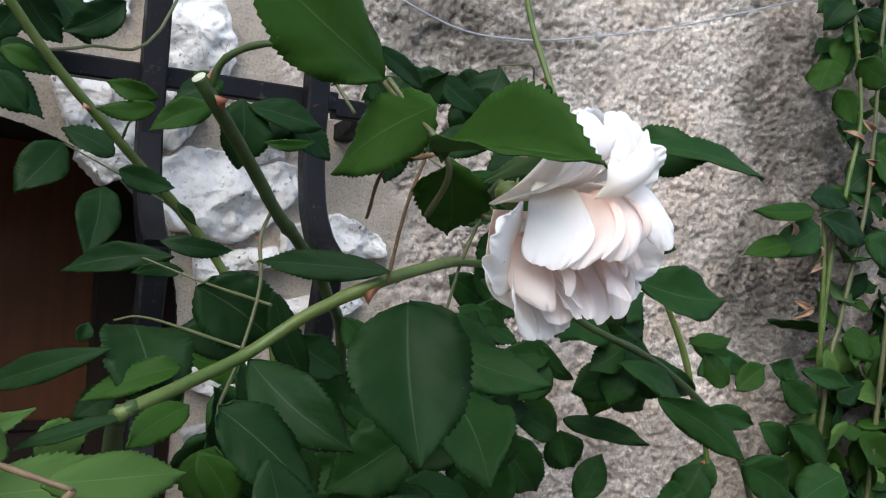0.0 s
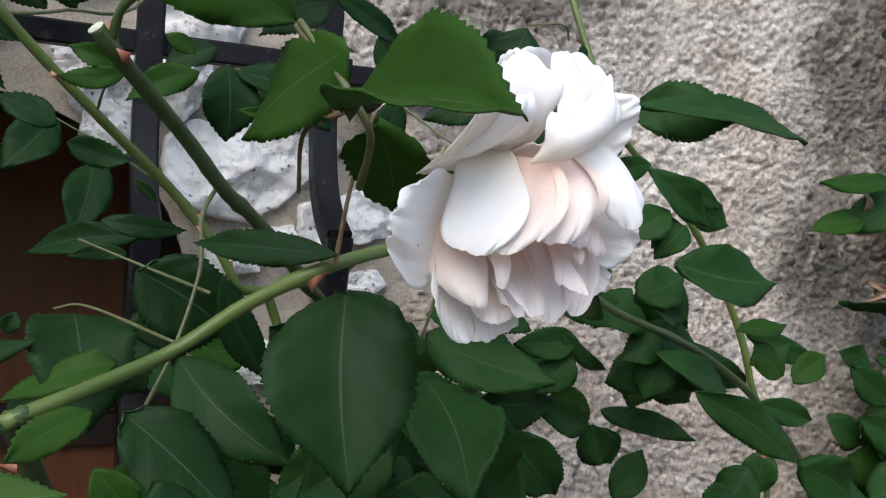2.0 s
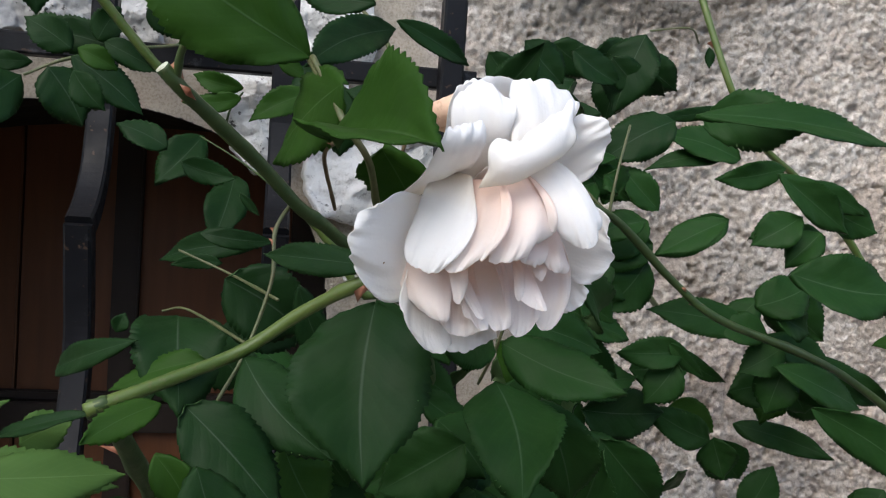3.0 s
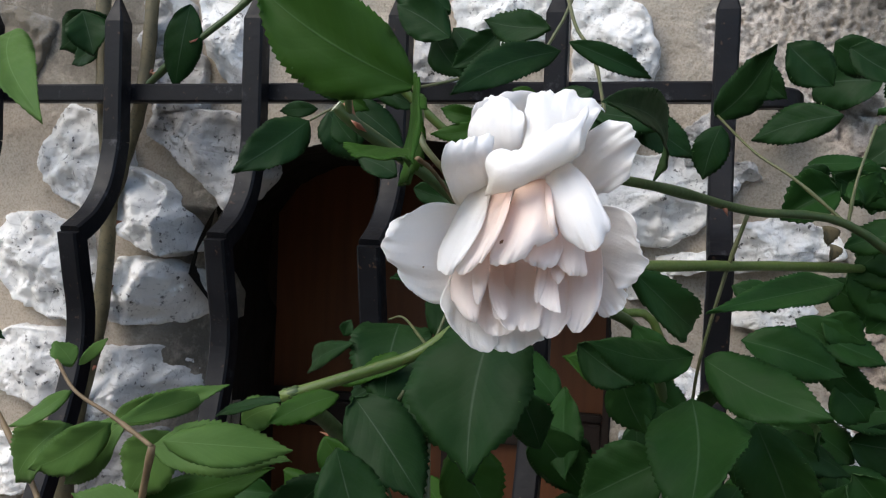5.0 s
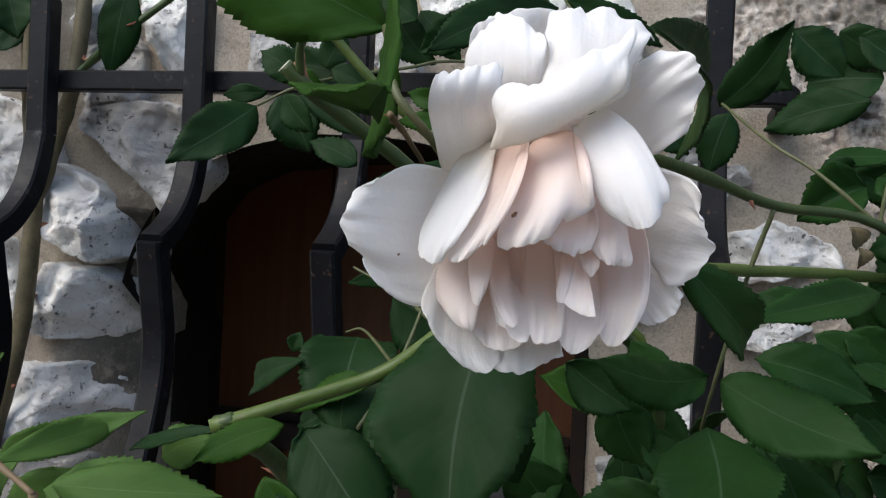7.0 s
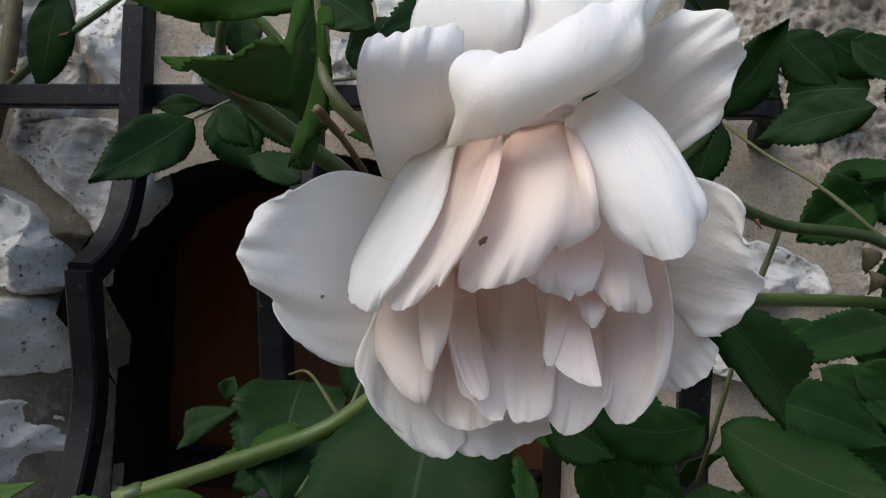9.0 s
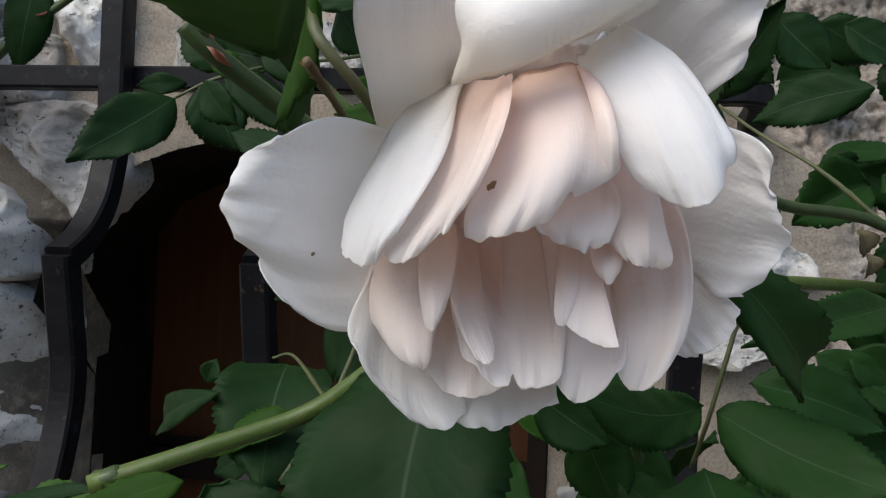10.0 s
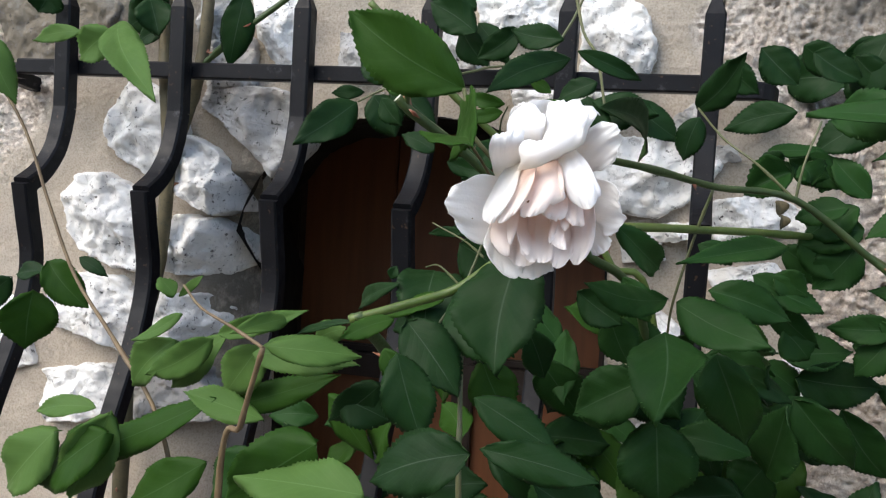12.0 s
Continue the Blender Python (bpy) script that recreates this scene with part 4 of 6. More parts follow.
for k, pts in enumerate((
    [(1.0618, 0.8579, 1.9929), (1.0663, 0.8526, 1.9190), (1.0892, 0.8467, 1.7781), (1.0739, 0.8468, 1.6810), (1.0604, 0.8566, 1.5129), (1.0559, 0.8646, 0.8128)],
    [(1.1266, 0.8466, 1.9934), (1.1176, 0.8464, 1.8634), (1.1165, 0.8460, 1.7373), (1.1092, 0.8459, 1.6483), (1.0792, 0.8462, 1.5151), (1.0591, 0.8463, 1.3999), (1.0459, 0.8648, 0.8127)],
    [(1.0293, 0.8627, 1.6726), (1.0363, 0.8474, 1.6357), (1.0454, 0.8468, 1.4858), (1.0515, 0.8563, 1.3628), (1.0459, 0.8648, 0.8127)],
    [(1.1677, 0.8352, 1.8138), (1.1635, 0.8350, 1.7137), (1.1592, 0.8348, 1.6137), (1.1504, 0.8345, 1.4636), (1.1254, 0.8432, 0.8134)],
)):
    stem(bush, stem_green if k % 2 == 0 else stem_twig, pts, 0.0024, 0.0032, thorns=4, n=40, seed=80 + k)

stem(main, stem_twig, [(0.2245, 0.4592, 1.4858), (0.2267, 0.4536, 1.4729), (0.2302, 0.4434, 1.4479), (0.2343, 0.4332, 1.4080), (0.2430, 0.4328, 1.3080)], 0.0012, 0.0018, name="stalk", thorns=2, seed=91)

# the bloom
bloom = thing("flower", "", "")
bloom.parent = flower
bloom["label"] = "large nodding pale pink double rose bloom"
bloom.location = (0.2845, 0.3627, 1.5786)
mesh_object("calyx", *tube_arrays([(0.001, 0.032, 0.013), (0.0, 0.027, 0.0125), (-0.001, 0.021, 0.012), (-0.002, 0.016, 0.011)], 0.0022, 0.0055, 10, 12)[:2], stem_green, bloom)
# a spent bloom behind it
mesh_object("spent_hip", *tube_arrays([(0.2830, 0.3748, 1.6060), (0.2710, 0.3640, 1.6080), (0.2725, 0.3570, 1.6105), (0.2770, 0.3520, 1.6118)], 0.0020, 0.0046, 14, 14)[:2], peach_mat, flower, "peach-coloured hip of a spent rose")
rng_tuft = np.random.default_rng(9)
for k in range(9):
    d = rng_tuft.normal(size=3)
    d /= np.linalg.norm(d)
    tip = np.array((0.2790, 0.3500, 1.6118)) + d * 0.0055
    leaf(flower, dried_mat, (0.2776, 0.3539, 1.6081), tip, 0.007, rng_tuft.normal(size=3), curl=0.4, name="withered_tuft")
petal(bloom, [(-0.0199, 0.0000, 0.0043), (-0.0256, -0.0050, -0.0136), (-0.0234, -0.0080, -0.0265)], [(-0.0049, 0.0080, 0.0053), (-0.0039, 0.0050, -0.0151), (-0.0024, -0.0050, -0.0306)], [(0.0101, 0.0020, 0.0053), (0.0213, -0.0050, -0.0115), (0.0206, -0.0080, -0.0239)], wave=0.5, seed=0)  # back
petal(bloom, [(-0.0068, -0.0050, 0.0063), (-0.0063, -0.0200, 0.0115), (-0.0058, -0.0330, 0.0127)], [(0.0001, -0.0040, 0.0066), (0.0008, -0.0180, 0.0128), (0.0016, -0.0330, 0.0149)], [(0.0071, -0.0050, 0.0067), (0.0080, -0.0180, 0.0138), (0.0081, -0.0320, 0.0160)], seed=1)  # inner top
petal(bloom, [(-0.0183, -0.0050, 0.0009), (-0.0247, -0.0220, -0.0199), (-0.0233, -0.0220, -0.0280)], [(-0.0142, -0.0020, 0.0012), (-0.0190, -0.0170, -0.0252), (-0.0161, -0.0180, -0.0389)], [(-0.0087, 0.0000, 0.0015), (-0.0108, -0.0120, -0.0253), (-0.0064, -0.0160, -0.0375)], outer=True, wave=0.8, seed=2)  # bottom left outer
petal(bloom, [(-0.0151, 0.0000, 0.0013), (-0.0157, -0.0120, -0.0245), (-0.0131, -0.0155, -0.0378)], [(-0.0095, 0.0020, 0.0016), (-0.0061, -0.0100, -0.0252), (-0.0036, -0.0150, -0.0393)], [(-0.0036, 0.0020, 0.0018), (0.0037, -0.0100, -0.0247), (0.0062, -0.0150, -0.0341)], outer=True, wave=1.2, seed=3)  # bottom outer
petal(bloom, [(0.0139, -0.0080, 0.0066), (0.0256, -0.0220, 0.0073), (0.0302, -0.0280, 0.0014)], [(0.0142, -0.0060, -0.0001), (0.0261, -0.0200, -0.0038), (0.0350, -0.0270, -0.0069)], [(0.0145, -0.0040, -0.0069), (0.0242, -0.0160, -0.0147), (0.0315, -0.0240, -0.0177)], outer=True, wave=1.3, nick=(0.92, 0.10, 0.0), seed=4)  # right outer
petal(bloom, [(0.0165, -0.0060, -0.0074), (0.0256, -0.0160, -0.0139), (0.0308, -0.0220, -0.0186)], [(0.0155, -0.0050, -0.0098), (0.0228, -0.0140, -0.0185), (0.0278, -0.0200, -0.0248)], [(0.0144, -0.0050, -0.0122), (0.0197, -0.0120, -0.0211), (0.0219, -0.0170, -0.0262)], outer=True, wave=1.2, seed=5)  # right lower lobe
side_petal = petal(bloom, [(-0.0164, -0.0140, 0.0053), (-0.0284, -0.0280, 0.0060), (-0.0349, -0.0340, 0.0019)], [(-0.0167, -0.0100, -0.0062), (-0.0300, -0.0250, -0.0086), (-0.0412, -0.0340, -0.0083)], [(-0.0177, -0.0120, -0.0218), (-0.0251, -0.0180, -0.0249), (-0.0350, -0.0220, -0.0246)], outer=True, wave=1.2, soft=0.16, nick=(0.55, 0.08, 0.12), seed=6)  # left outer
petal(bloom, [(0.0084, -0.0060, 0.0134), (0.0148, -0.0220, 0.0253), (0.0238, -0.0270, 0.0335)], [(0.0115, -0.0040, 0.0105), (0.0200, -0.0200, 0.0192), (0.0315, -0.0280, 0.0265)], [(0.0147, -0.0020, 0.0076), (0.0225, -0.0160, 0.0110), (0.0290, -0.0220, 0.0135)], outer=True, wave=1.9, seed=9)  # corner
petal(bloom, [(-0.0200, 0.0040, 0.0058), (-0.0161, -0.0240, 0.0222), (-0.0163, -0.0340, 0.0346)], [(-0.0090, 0.0080, 0.0081), (-0.0062, -0.0180, 0.0269), (-0.0043, -0.0310, 0.0381)], [(0.0042, 0.0080, 0.0102), (0.0125, -0.0100, 0.0269), (0.0231, -0.0240, 0.0354)], outer=True, wave=1.2, seed=7)  # top back
petal(bloom, [(-0.0250, -0.0060, 0.0058), (-0.0221, -0.0390, 0.0134), (-0.0203, -0.0460, 0.0235)], [(-0.0178, -0.0040, 0.0077), (-0.0151, -0.0380, 0.0152), (-0.0136, -0.0430, 0.0250)], [(-0.0098, -0.0020, 0.0104), (-0.0081, -0.0360, 0.0176), (-0.0075, -0.0370, 0.0271)], outer=True, wave=1.2, soft=0.05, seed=10)  # top left lobe
petal(bloom, [(-0.0120, -0.0200, 0.0103), (-0.0153, -0.0330, 0.0217), (-0.0165, -0.0310, 0.0344)], [(-0.0074, -0.0200, 0.0116), (-0.0073, -0.0360, 0.0234), (-0.0086, -0.0320, 0.0382)], [(-0.0015, -0.0200, 0.0134), (0.0001, -0.0370, 0.0240), (0.0004, -0.0340, 0.0339)], outer=True, wave=1.0, soft=0.10, seed=31)  # top middle lobe
petal(bloom, [(-0.0000, -0.0370, 0.0138), (0.0005, -0.0370, 0.0265), (0.0000, -0.0310, 0.0345)], [(0.0100, -0.0370, 0.0169), (0.0095, -0.0350, 0.0314), (0.0089, -0.0280, 0.0414)], [(0.0179, -0.0330, 0.0223), (0.0199, -0.0290, 0.0333), (0.0237, -0.0220, 0.0342)], outer=True, wave=1.6, soft=0.05, nick=(0.45, 0.10, 0.05), seed=8)  # top right behind
petal(bloom, [(-0.0090, -0.0420, 0.0084), (-0.0079, -0.0460, 0.0157), (-0.0058, -0.0420, 0.0225)], [(0.0037, -0.0450, 0.0124), (0.0046, -0.0480, 0.0188), (0.0053, -0.0420, 0.0256)], [(0.0155, -0.0400, 0.0209), (0.0173, -0.0380, 0.0284), (0.0185, -0.0300, 0.0366)], outer=True, wave=1.1, soft=0.05, seed=11)  # top front
petal(bloom, [(0.0069, -0.0080, -0.0006), (0.0129, -0.0200, -0.0170), (0.0125, -0.0260, -0.0282)], [(0.0121, -0.0080, 0.0017), (0.0186, -0.0220, -0.0146), (0.0172, -0.0270, -0.0304)], [(0.0163, -0.0080, 0.0040), (0.0230, -0.0220, -0.0085), (0.0224, -0.0270, -0.0244)], wave=0.8, seed=12)  # lower right
petal(bloom, [(0.0005, -0.0080, -0.0035), (0.0036, -0.0220, -0.0184), (0.0049, -0.0280, -0.0293)], [(0.0066, -0.0080, -0.0033), (0.0097, -0.0210, -0.0204), (0.0090, -0.0270, -0.0326)], [(0.0126, -0.0080, -0.0031), (0.0151, -0.0220, -0.0200), (0.0145, -0.0270, -0.0275)], wave=0.8, seed=13)  # bottom right
petal(bloom, [(-0.0169, -0.0120, -0.0033), (-0.0162, -0.0220, -0.0193), (-0.0147, -0.0250, -0.0282)], [(-0.0109, -0.0100, -0.0030), (-0.0091, -0.0210, -0.0214), (-0.0081, -0.0250, -0.0335)], [(-0.0045, -0.0100, -0.0028), (-0.0025, -0.0220, -0.0210), (-0.0001, -0.0260, -0.0300)], wave=0.9, seed=14)  # lower mid
petal(bloom, [(-0.0141, -0.0080, -0.0031), (-0.0128, -0.0200, -0.0142), (-0.0070, -0.0300, -0.0272)], [(-0.0056, -0.0040, -0.0027), (-0.0038, -0.0170, -0.0160), (-0.0006, -0.0300, -0.0309)], [(0.0035, -0.0060, -0.0024), (0.0061, -0.0190, -0.0154), (0.0065, -0.0300, -0.0298)], wave=0.9, nick=(0.05, 0.16, 0.0), seed=15)  # cup wall
petal(bloom, [(-0.0123, -0.0180, -0.0089), (-0.0098, -0.0290, -0.0190), (-0.0049, -0.0330, -0.0275)], [(-0.0103, -0.0160, -0.0088), (-0.0079, -0.0270, -0.0190), (-0.0036, -0.0330, -0.0272)], [(-0.0082, -0.0140, -0.0087), (-0.0055, -0.0250, -0.0191), (-0.0027, -0.0310, -0.0260)], wave=0.7, seed=16)  # cup inner
petal(bloom, [(-0.0222, -0.0080, -0.0034), (-0.0253, -0.0170, -0.0160), (-0.0218, -0.0200, -0.0252)], [(-0.0157, -0.0160, -0.0034), (-0.0172, -0.0270, -0.0195), (-0.0149, -0.0290, -0.0292)], [(-0.0110, -0.0160, -0.0032), (-0.0116, -0.0270, -0.0192), (-0.0123, -0.0280, -0.0288)], wave=0.8, seed=17)  # lower left
petal(bloom, [(0.0049, -0.0220, -0.0073), (0.0049, -0.0310, -0.0147), (0.0047, -0.0340, -0.0210)], [(0.0062, -0.0220, -0.0072), (0.0063, -0.0320, -0.0146), (0.0059, -0.0350, -0.0215)], [(0.0075, -0.0220, -0.0071), (0.0080, -0.0310, -0.0146), (0.0073, -0.0340, -0.0201)], wave=0.6, seed=18)  # strip back
petal(bloom, [(0.0071, -0.0220, -0.0072), (0.0074, -0.0310, -0.0146), (0.0060, -0.0350, -0.0217)], [(0.0084, -0.0220, -0.0080), (0.0093, -0.0320, -0.0161), (0.0100, -0.0370, -0.0233)], [(0.0102, -0.0220, -0.0097), (0.0113, -0.0320, -0.0168), (0.0135, -0.0380, -0.0240)], wave=0.6, seed=19, soft=0.04)  # strip corner
petal(bloom, [(0.0097, -0.0280, -0.0079), (0.0093, -0.0330, -0.0119), (0.0107, -0.0340, -0.0151)], [(0.0110, -0.0280, -0.0078), (0.0111, -0.0340, -0.0118), (0.0118, -0.0350, -0.0157)], [(0.0127, -0.0270, -0.0078), (0.0133, -0.0330, -0.0118), (0.0129, -0.0340, -0.0146)], wave=0.6, seed=20)  # nib
petal(bloom, [(0.0110, -0.0220, 0.0036), (0.0102, -0.0330, -0.0054), (0.0123, -0.0360, -0.0121)], [(0.0140, -0.0220, 0.0045), (0.0149, -0.0340, -0.0060), (0.0158, -0.0360, -0.0133)], [(0.0167, -0.0200, 0.0039), (0.0187, -0.0320, -0.0067), (0.0197, -0.0330, -0.0136)], wave=1.4, nick=(-0.5, 0.08, 0.0), seed=21)  # inner right
petal(bloom, [(0.0004, -0.0220, 0.0006), (0.0009, -0.0340, -0.0049), (0.0011, -0.0400, -0.0089)], [(0.0050, -0.0220, 0.0007), (0.0061, -0.0360, -0.0048), (0.0065, -0.0400, -0.0113)], [(0.0114, -0.0220, 0.0009), (0.0123, -0.0340, -0.0045), (0.0117, -0.0380, -0.0112)], wave=1.3, nick=(0.5, 0.08, 0.0), seed=22)  # under centre
petal(bloom, [(-0.0155, -0.0240, -0.0081), (-0.0137, -0.0330, -0.0155), (-0.0124, -0.0340, -0.0234)], [(-0.0120, -0.0260, -0.0079), (-0.0111, -0.0350, -0.0161), (-0.0109, -0.0360, -0.0229)], [(-0.0100, -0.0260, -0.0087), (-0.0088, -0.0340, -0.0152), (-0.0102, -0.0350, -0.0209)], wave=0.6, seed=23)  # cup strip
centre_petal = petal(bloom, [(-0.0028, -0.0300, 0.0111), (-0.0036, -0.0420, -0.0006), (-0.0074, -0.0460, -0.0110)], [(0.0019, -0.0300, 0.0135), (0.0036, -0.0450, 0.0017), (0.0009, -0.0480, -0.0095)], [(0.0071, -0.0300, 0.0136), (0.0108, -0.0420, 0.0037), (0.0119, -0.0420, -0.0025)], wave=0.7, nick=(0.52, 0.12, 0.0), seed=24, soft=0.05)  # centre
petal(bloom, [(0.0062, -0.0310, 0.0135), (0.0084, -0.0430, 0.0058), (0.0102, -0.0430, -0.0017)], [(0.0071, -0.0325, 0.0129), (0.0097, -0.0450, 0.0054), (0.0111, -0.0445, -0.0020)], [(0.0079, -0.0330, 0.0122), (0.0108, -0.0450, 0.0050), (0.0118, -0.0440, -0.0021)], wave=0.4, seed=25)  # centre curl
petal(bloom, [(0.0064, -0.0300, 0.0148), (0.0100, -0.0400, 0.0050), (0.0155, -0.0410, -0.0045)], [(0.0097, -0.0300, 0.0175), (0.0160, -0.0415, 0.0072), (0.0218, -0.0435, -0.0055)], [(0.0127, -0.0300, 0.0197), (0.0218, -0.0380, 0.0097), (0.0270, -0.0410, 0.0004)], outer=True, wave=1.0, nick=(0.8, 0.05, 0.0), seed=26, soft=0.05)  # right roll
petal(bloom, [(-0.0091, -0.0300, 0.0110), (-0.0123, -0.0380, -0.0014), (-0.0188, -0.0400, -0.0128)], [(-0.0064, -0.0330, 0.0108), (-0.0085, -0.0430, -0.0023), (-0.0141, -0.0440, -0.0139)], [(-0.0028, -0.0370, 0.0106), (-0.0035, -0.0480, -0.0002), (-0.0085, -0.0460, -0.0100)], wave=0.5, seed=27)  # fold mid
petal(bloom, [(-0.0035, -0.0380, 0.0100), (-0.0048, -0.0480, -0.0002), (-0.0097, -0.0460, -0.0113)], [(-0.0026, -0.0390, 0.0102), (-0.0033, -0.0500, 0.0000), (-0.0080, -0.0480, -0.0099)], [(-0.0018, -0.0390, 0.0107), (-0.0021, -0.0500, 0.0008), (-0.0067, -0.0480, -0.0078)], wave=0.4, seed=28)  # fold rim
fold_petal = petal(bloom, [(-0.0133, -0.0140, 0.0144), (-0.0226, -0.0240, 0.0016), (-0.0270, -0.0280, -0.0133)], [(-0.0102, -0.0280, 0.0123), (-0.0155, -0.0400, -0.0007), (-0.0211, -0.0390, -0.0147)], [(-0.0089, -0.0320, 0.0114), (-0.0105, -0.0440, -0.0024), (-0.0174, -0.0430, -0.0132)], outer=True, wave=0.7, seed=29)  # fold left

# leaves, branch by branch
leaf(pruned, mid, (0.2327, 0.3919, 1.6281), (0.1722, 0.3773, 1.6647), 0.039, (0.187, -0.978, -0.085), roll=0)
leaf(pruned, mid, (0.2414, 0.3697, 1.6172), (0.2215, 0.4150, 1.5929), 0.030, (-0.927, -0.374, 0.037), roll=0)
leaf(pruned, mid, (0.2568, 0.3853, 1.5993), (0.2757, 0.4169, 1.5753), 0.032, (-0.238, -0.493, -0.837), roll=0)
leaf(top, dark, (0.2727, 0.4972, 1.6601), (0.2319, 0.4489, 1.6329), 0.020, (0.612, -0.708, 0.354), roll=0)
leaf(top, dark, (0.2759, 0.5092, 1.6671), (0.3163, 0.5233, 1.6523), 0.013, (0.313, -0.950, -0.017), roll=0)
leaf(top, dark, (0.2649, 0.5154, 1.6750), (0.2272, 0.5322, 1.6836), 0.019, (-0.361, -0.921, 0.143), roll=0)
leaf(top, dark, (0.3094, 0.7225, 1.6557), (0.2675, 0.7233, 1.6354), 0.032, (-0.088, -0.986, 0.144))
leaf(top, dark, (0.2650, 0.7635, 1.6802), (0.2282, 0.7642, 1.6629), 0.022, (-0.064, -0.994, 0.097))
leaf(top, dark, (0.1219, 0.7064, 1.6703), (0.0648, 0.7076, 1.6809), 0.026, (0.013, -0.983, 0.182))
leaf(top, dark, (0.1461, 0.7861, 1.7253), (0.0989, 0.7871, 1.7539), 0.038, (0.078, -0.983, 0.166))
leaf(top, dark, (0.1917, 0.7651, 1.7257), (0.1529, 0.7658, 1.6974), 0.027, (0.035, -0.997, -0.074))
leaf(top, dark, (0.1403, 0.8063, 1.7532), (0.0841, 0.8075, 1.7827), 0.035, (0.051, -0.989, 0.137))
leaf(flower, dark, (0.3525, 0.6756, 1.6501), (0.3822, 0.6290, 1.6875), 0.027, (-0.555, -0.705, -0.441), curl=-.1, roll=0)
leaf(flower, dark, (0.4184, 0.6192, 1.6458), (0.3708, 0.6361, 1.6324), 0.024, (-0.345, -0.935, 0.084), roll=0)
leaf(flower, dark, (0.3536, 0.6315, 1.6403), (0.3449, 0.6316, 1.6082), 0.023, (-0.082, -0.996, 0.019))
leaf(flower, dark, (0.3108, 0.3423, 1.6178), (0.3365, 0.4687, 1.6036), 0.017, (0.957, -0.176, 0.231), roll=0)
leaf(flower, lit_green, (0.4028, 0.6304, 1.6187), (0.4368, 0.6297, 1.6209), 0.011, (-0.033, -0.982, 0.187))
leaf(flower, lit_green, (0.4231, 0.6400, 1.6078), (0.3912, 0.6406, 1.5935), 0.027, (-0.117, -0.968, 0.220))
leaf(flower, lit_green, (0.4190, 0.6401, 1.6127), (0.4471, 0.6394, 1.6010), 0.022, (0.026, -0.993, 0.114))
leaf(flower, lit_green, (0.3408, 0.5373, 1.4945), (0.3387, 0.4682, 1.4547), 0.049, (-0.188, -0.486, 0.854), roll=0)
leaf(flower, lit_green, (0.3469, 0.5512, 1.5115), (0.4033, 0.5130, 1.4940), 0.033, (-0.372, -0.784, 0.497), roll=0)
leaf(flower, lit_green, (0.3409, 0.5484, 1.5134), (0.2951, 0.4673, 1.5283), 0.023, (0.817, -0.379, 0.434), roll=0)
leaf(flower, lit_green, (0.3185, 0.3559, 1.5649), (0.3443, 0.3883, 1.5430), 0.016, (0.736, -0.666, -0.121), curl=.2, roll=0)
leaf(flower, lit_green, (0.4170, 0.5699, 1.5549), (0.3514, 0.4882, 1.5477), 0.018, (0.610, -0.543, 0.577), roll=0)
leaf(flower, lit_green, (0.4103, 0.6200, 1.5217), (0.4494, 0.6191, 1.5080), 0.026, (0.073, -0.961, 0.267))
leaf(flower, lit_green, (0.3689, 0.6008, 1.5175), (0.4260, 0.5996, 1.5029), 0.029, (0.058, -0.951, 0.306))
leaf(flower, lit_green, (0.4310, 0.6794, 1.4637), (0.4809, 0.6784, 1.4721), 0.034, (-0.083, -0.918, 0.386))
leaf(flower, lit_green, (0.4843, 0.6983, 1.4731), (0.5302, 0.6974, 1.4824), 0.042, (-0.097, -0.918, 0.384))
leaf(flower, lit_green, (0.4667, 0.6590, 1.5780), (0.4369, 0.6595, 1.5568), 0.034, (-0.184, -0.955, 0.234))
leaf(flower, lit_green, (0.4329, 0.6596, 1.5558), (0.4701, 0.6588, 1.5291), 0.035, (0.078, -0.987, 0.139))
leaf(flower, lit_green, (0.4233, 0.6798, 1.5477), (0.4625, 0.6789, 1.5229), 0.028, (0.085, -0.981, 0.170))
leaf(flower, lit_green, (0.5234, 0.6478, 1.5855), (0.4756, 0.6487, 1.5611), 0.026, (-0.202, -0.911, 0.360))
leaf(flower, lit_green, (0.4613, 0.6391, 1.5811), (0.4263, 0.6398, 1.5708), 0.023, (-0.114, -0.940, 0.323))
leaf(flower, lit_green, (0.4768, 0.6587, 1.5661), (0.4319, 0.6596, 1.5528), 0.032, (-0.121, -0.931, 0.345))
leaf(flower, lit_green, (0.4739, 0.6588, 1.5541), (0.4451, 0.6593, 1.5189), 0.036, (-0.349, -0.897, 0.272))
leaf(flower, lit_green, (0.3993, 0.6202, 1.5287), (0.4474, 0.6192, 1.5070), 0.024, (0.072, -0.975, 0.209))
leaf(flower, lit_green, (0.4128, 0.6399, 1.5087), (0.4511, 0.6390, 1.4760), 0.023, (0.066, -0.992, 0.104))
leaf(flower, lit_green, (0.4796, 0.6587, 1.5891), (0.4504, 0.6594, 1.6189), 0.024, (-0.075, -0.996, -0.051))
leaf(flower, lit_green, (0.3408, 0.5611, 1.4274), (0.3472, 0.5608, 1.3694), 0.057, (0.058, -0.998, 0.011))
leaf(flower, lit_green, (0.3241, 0.5815, 1.4472), (0.2813, 0.5823, 1.4209), 0.031, (-0.201, -0.933, 0.298))
leaf(flower, lit_green, (0.4308, 0.6593, 1.4348), (0.4601, 0.6586, 1.3950), 0.042, (0.130, -0.985, 0.114))
leaf(flower, lit_green, (0.3923, 0.6401, 1.4385), (0.3582, 0.6409, 1.4563), 0.036, (0.145, -0.936, 0.319))
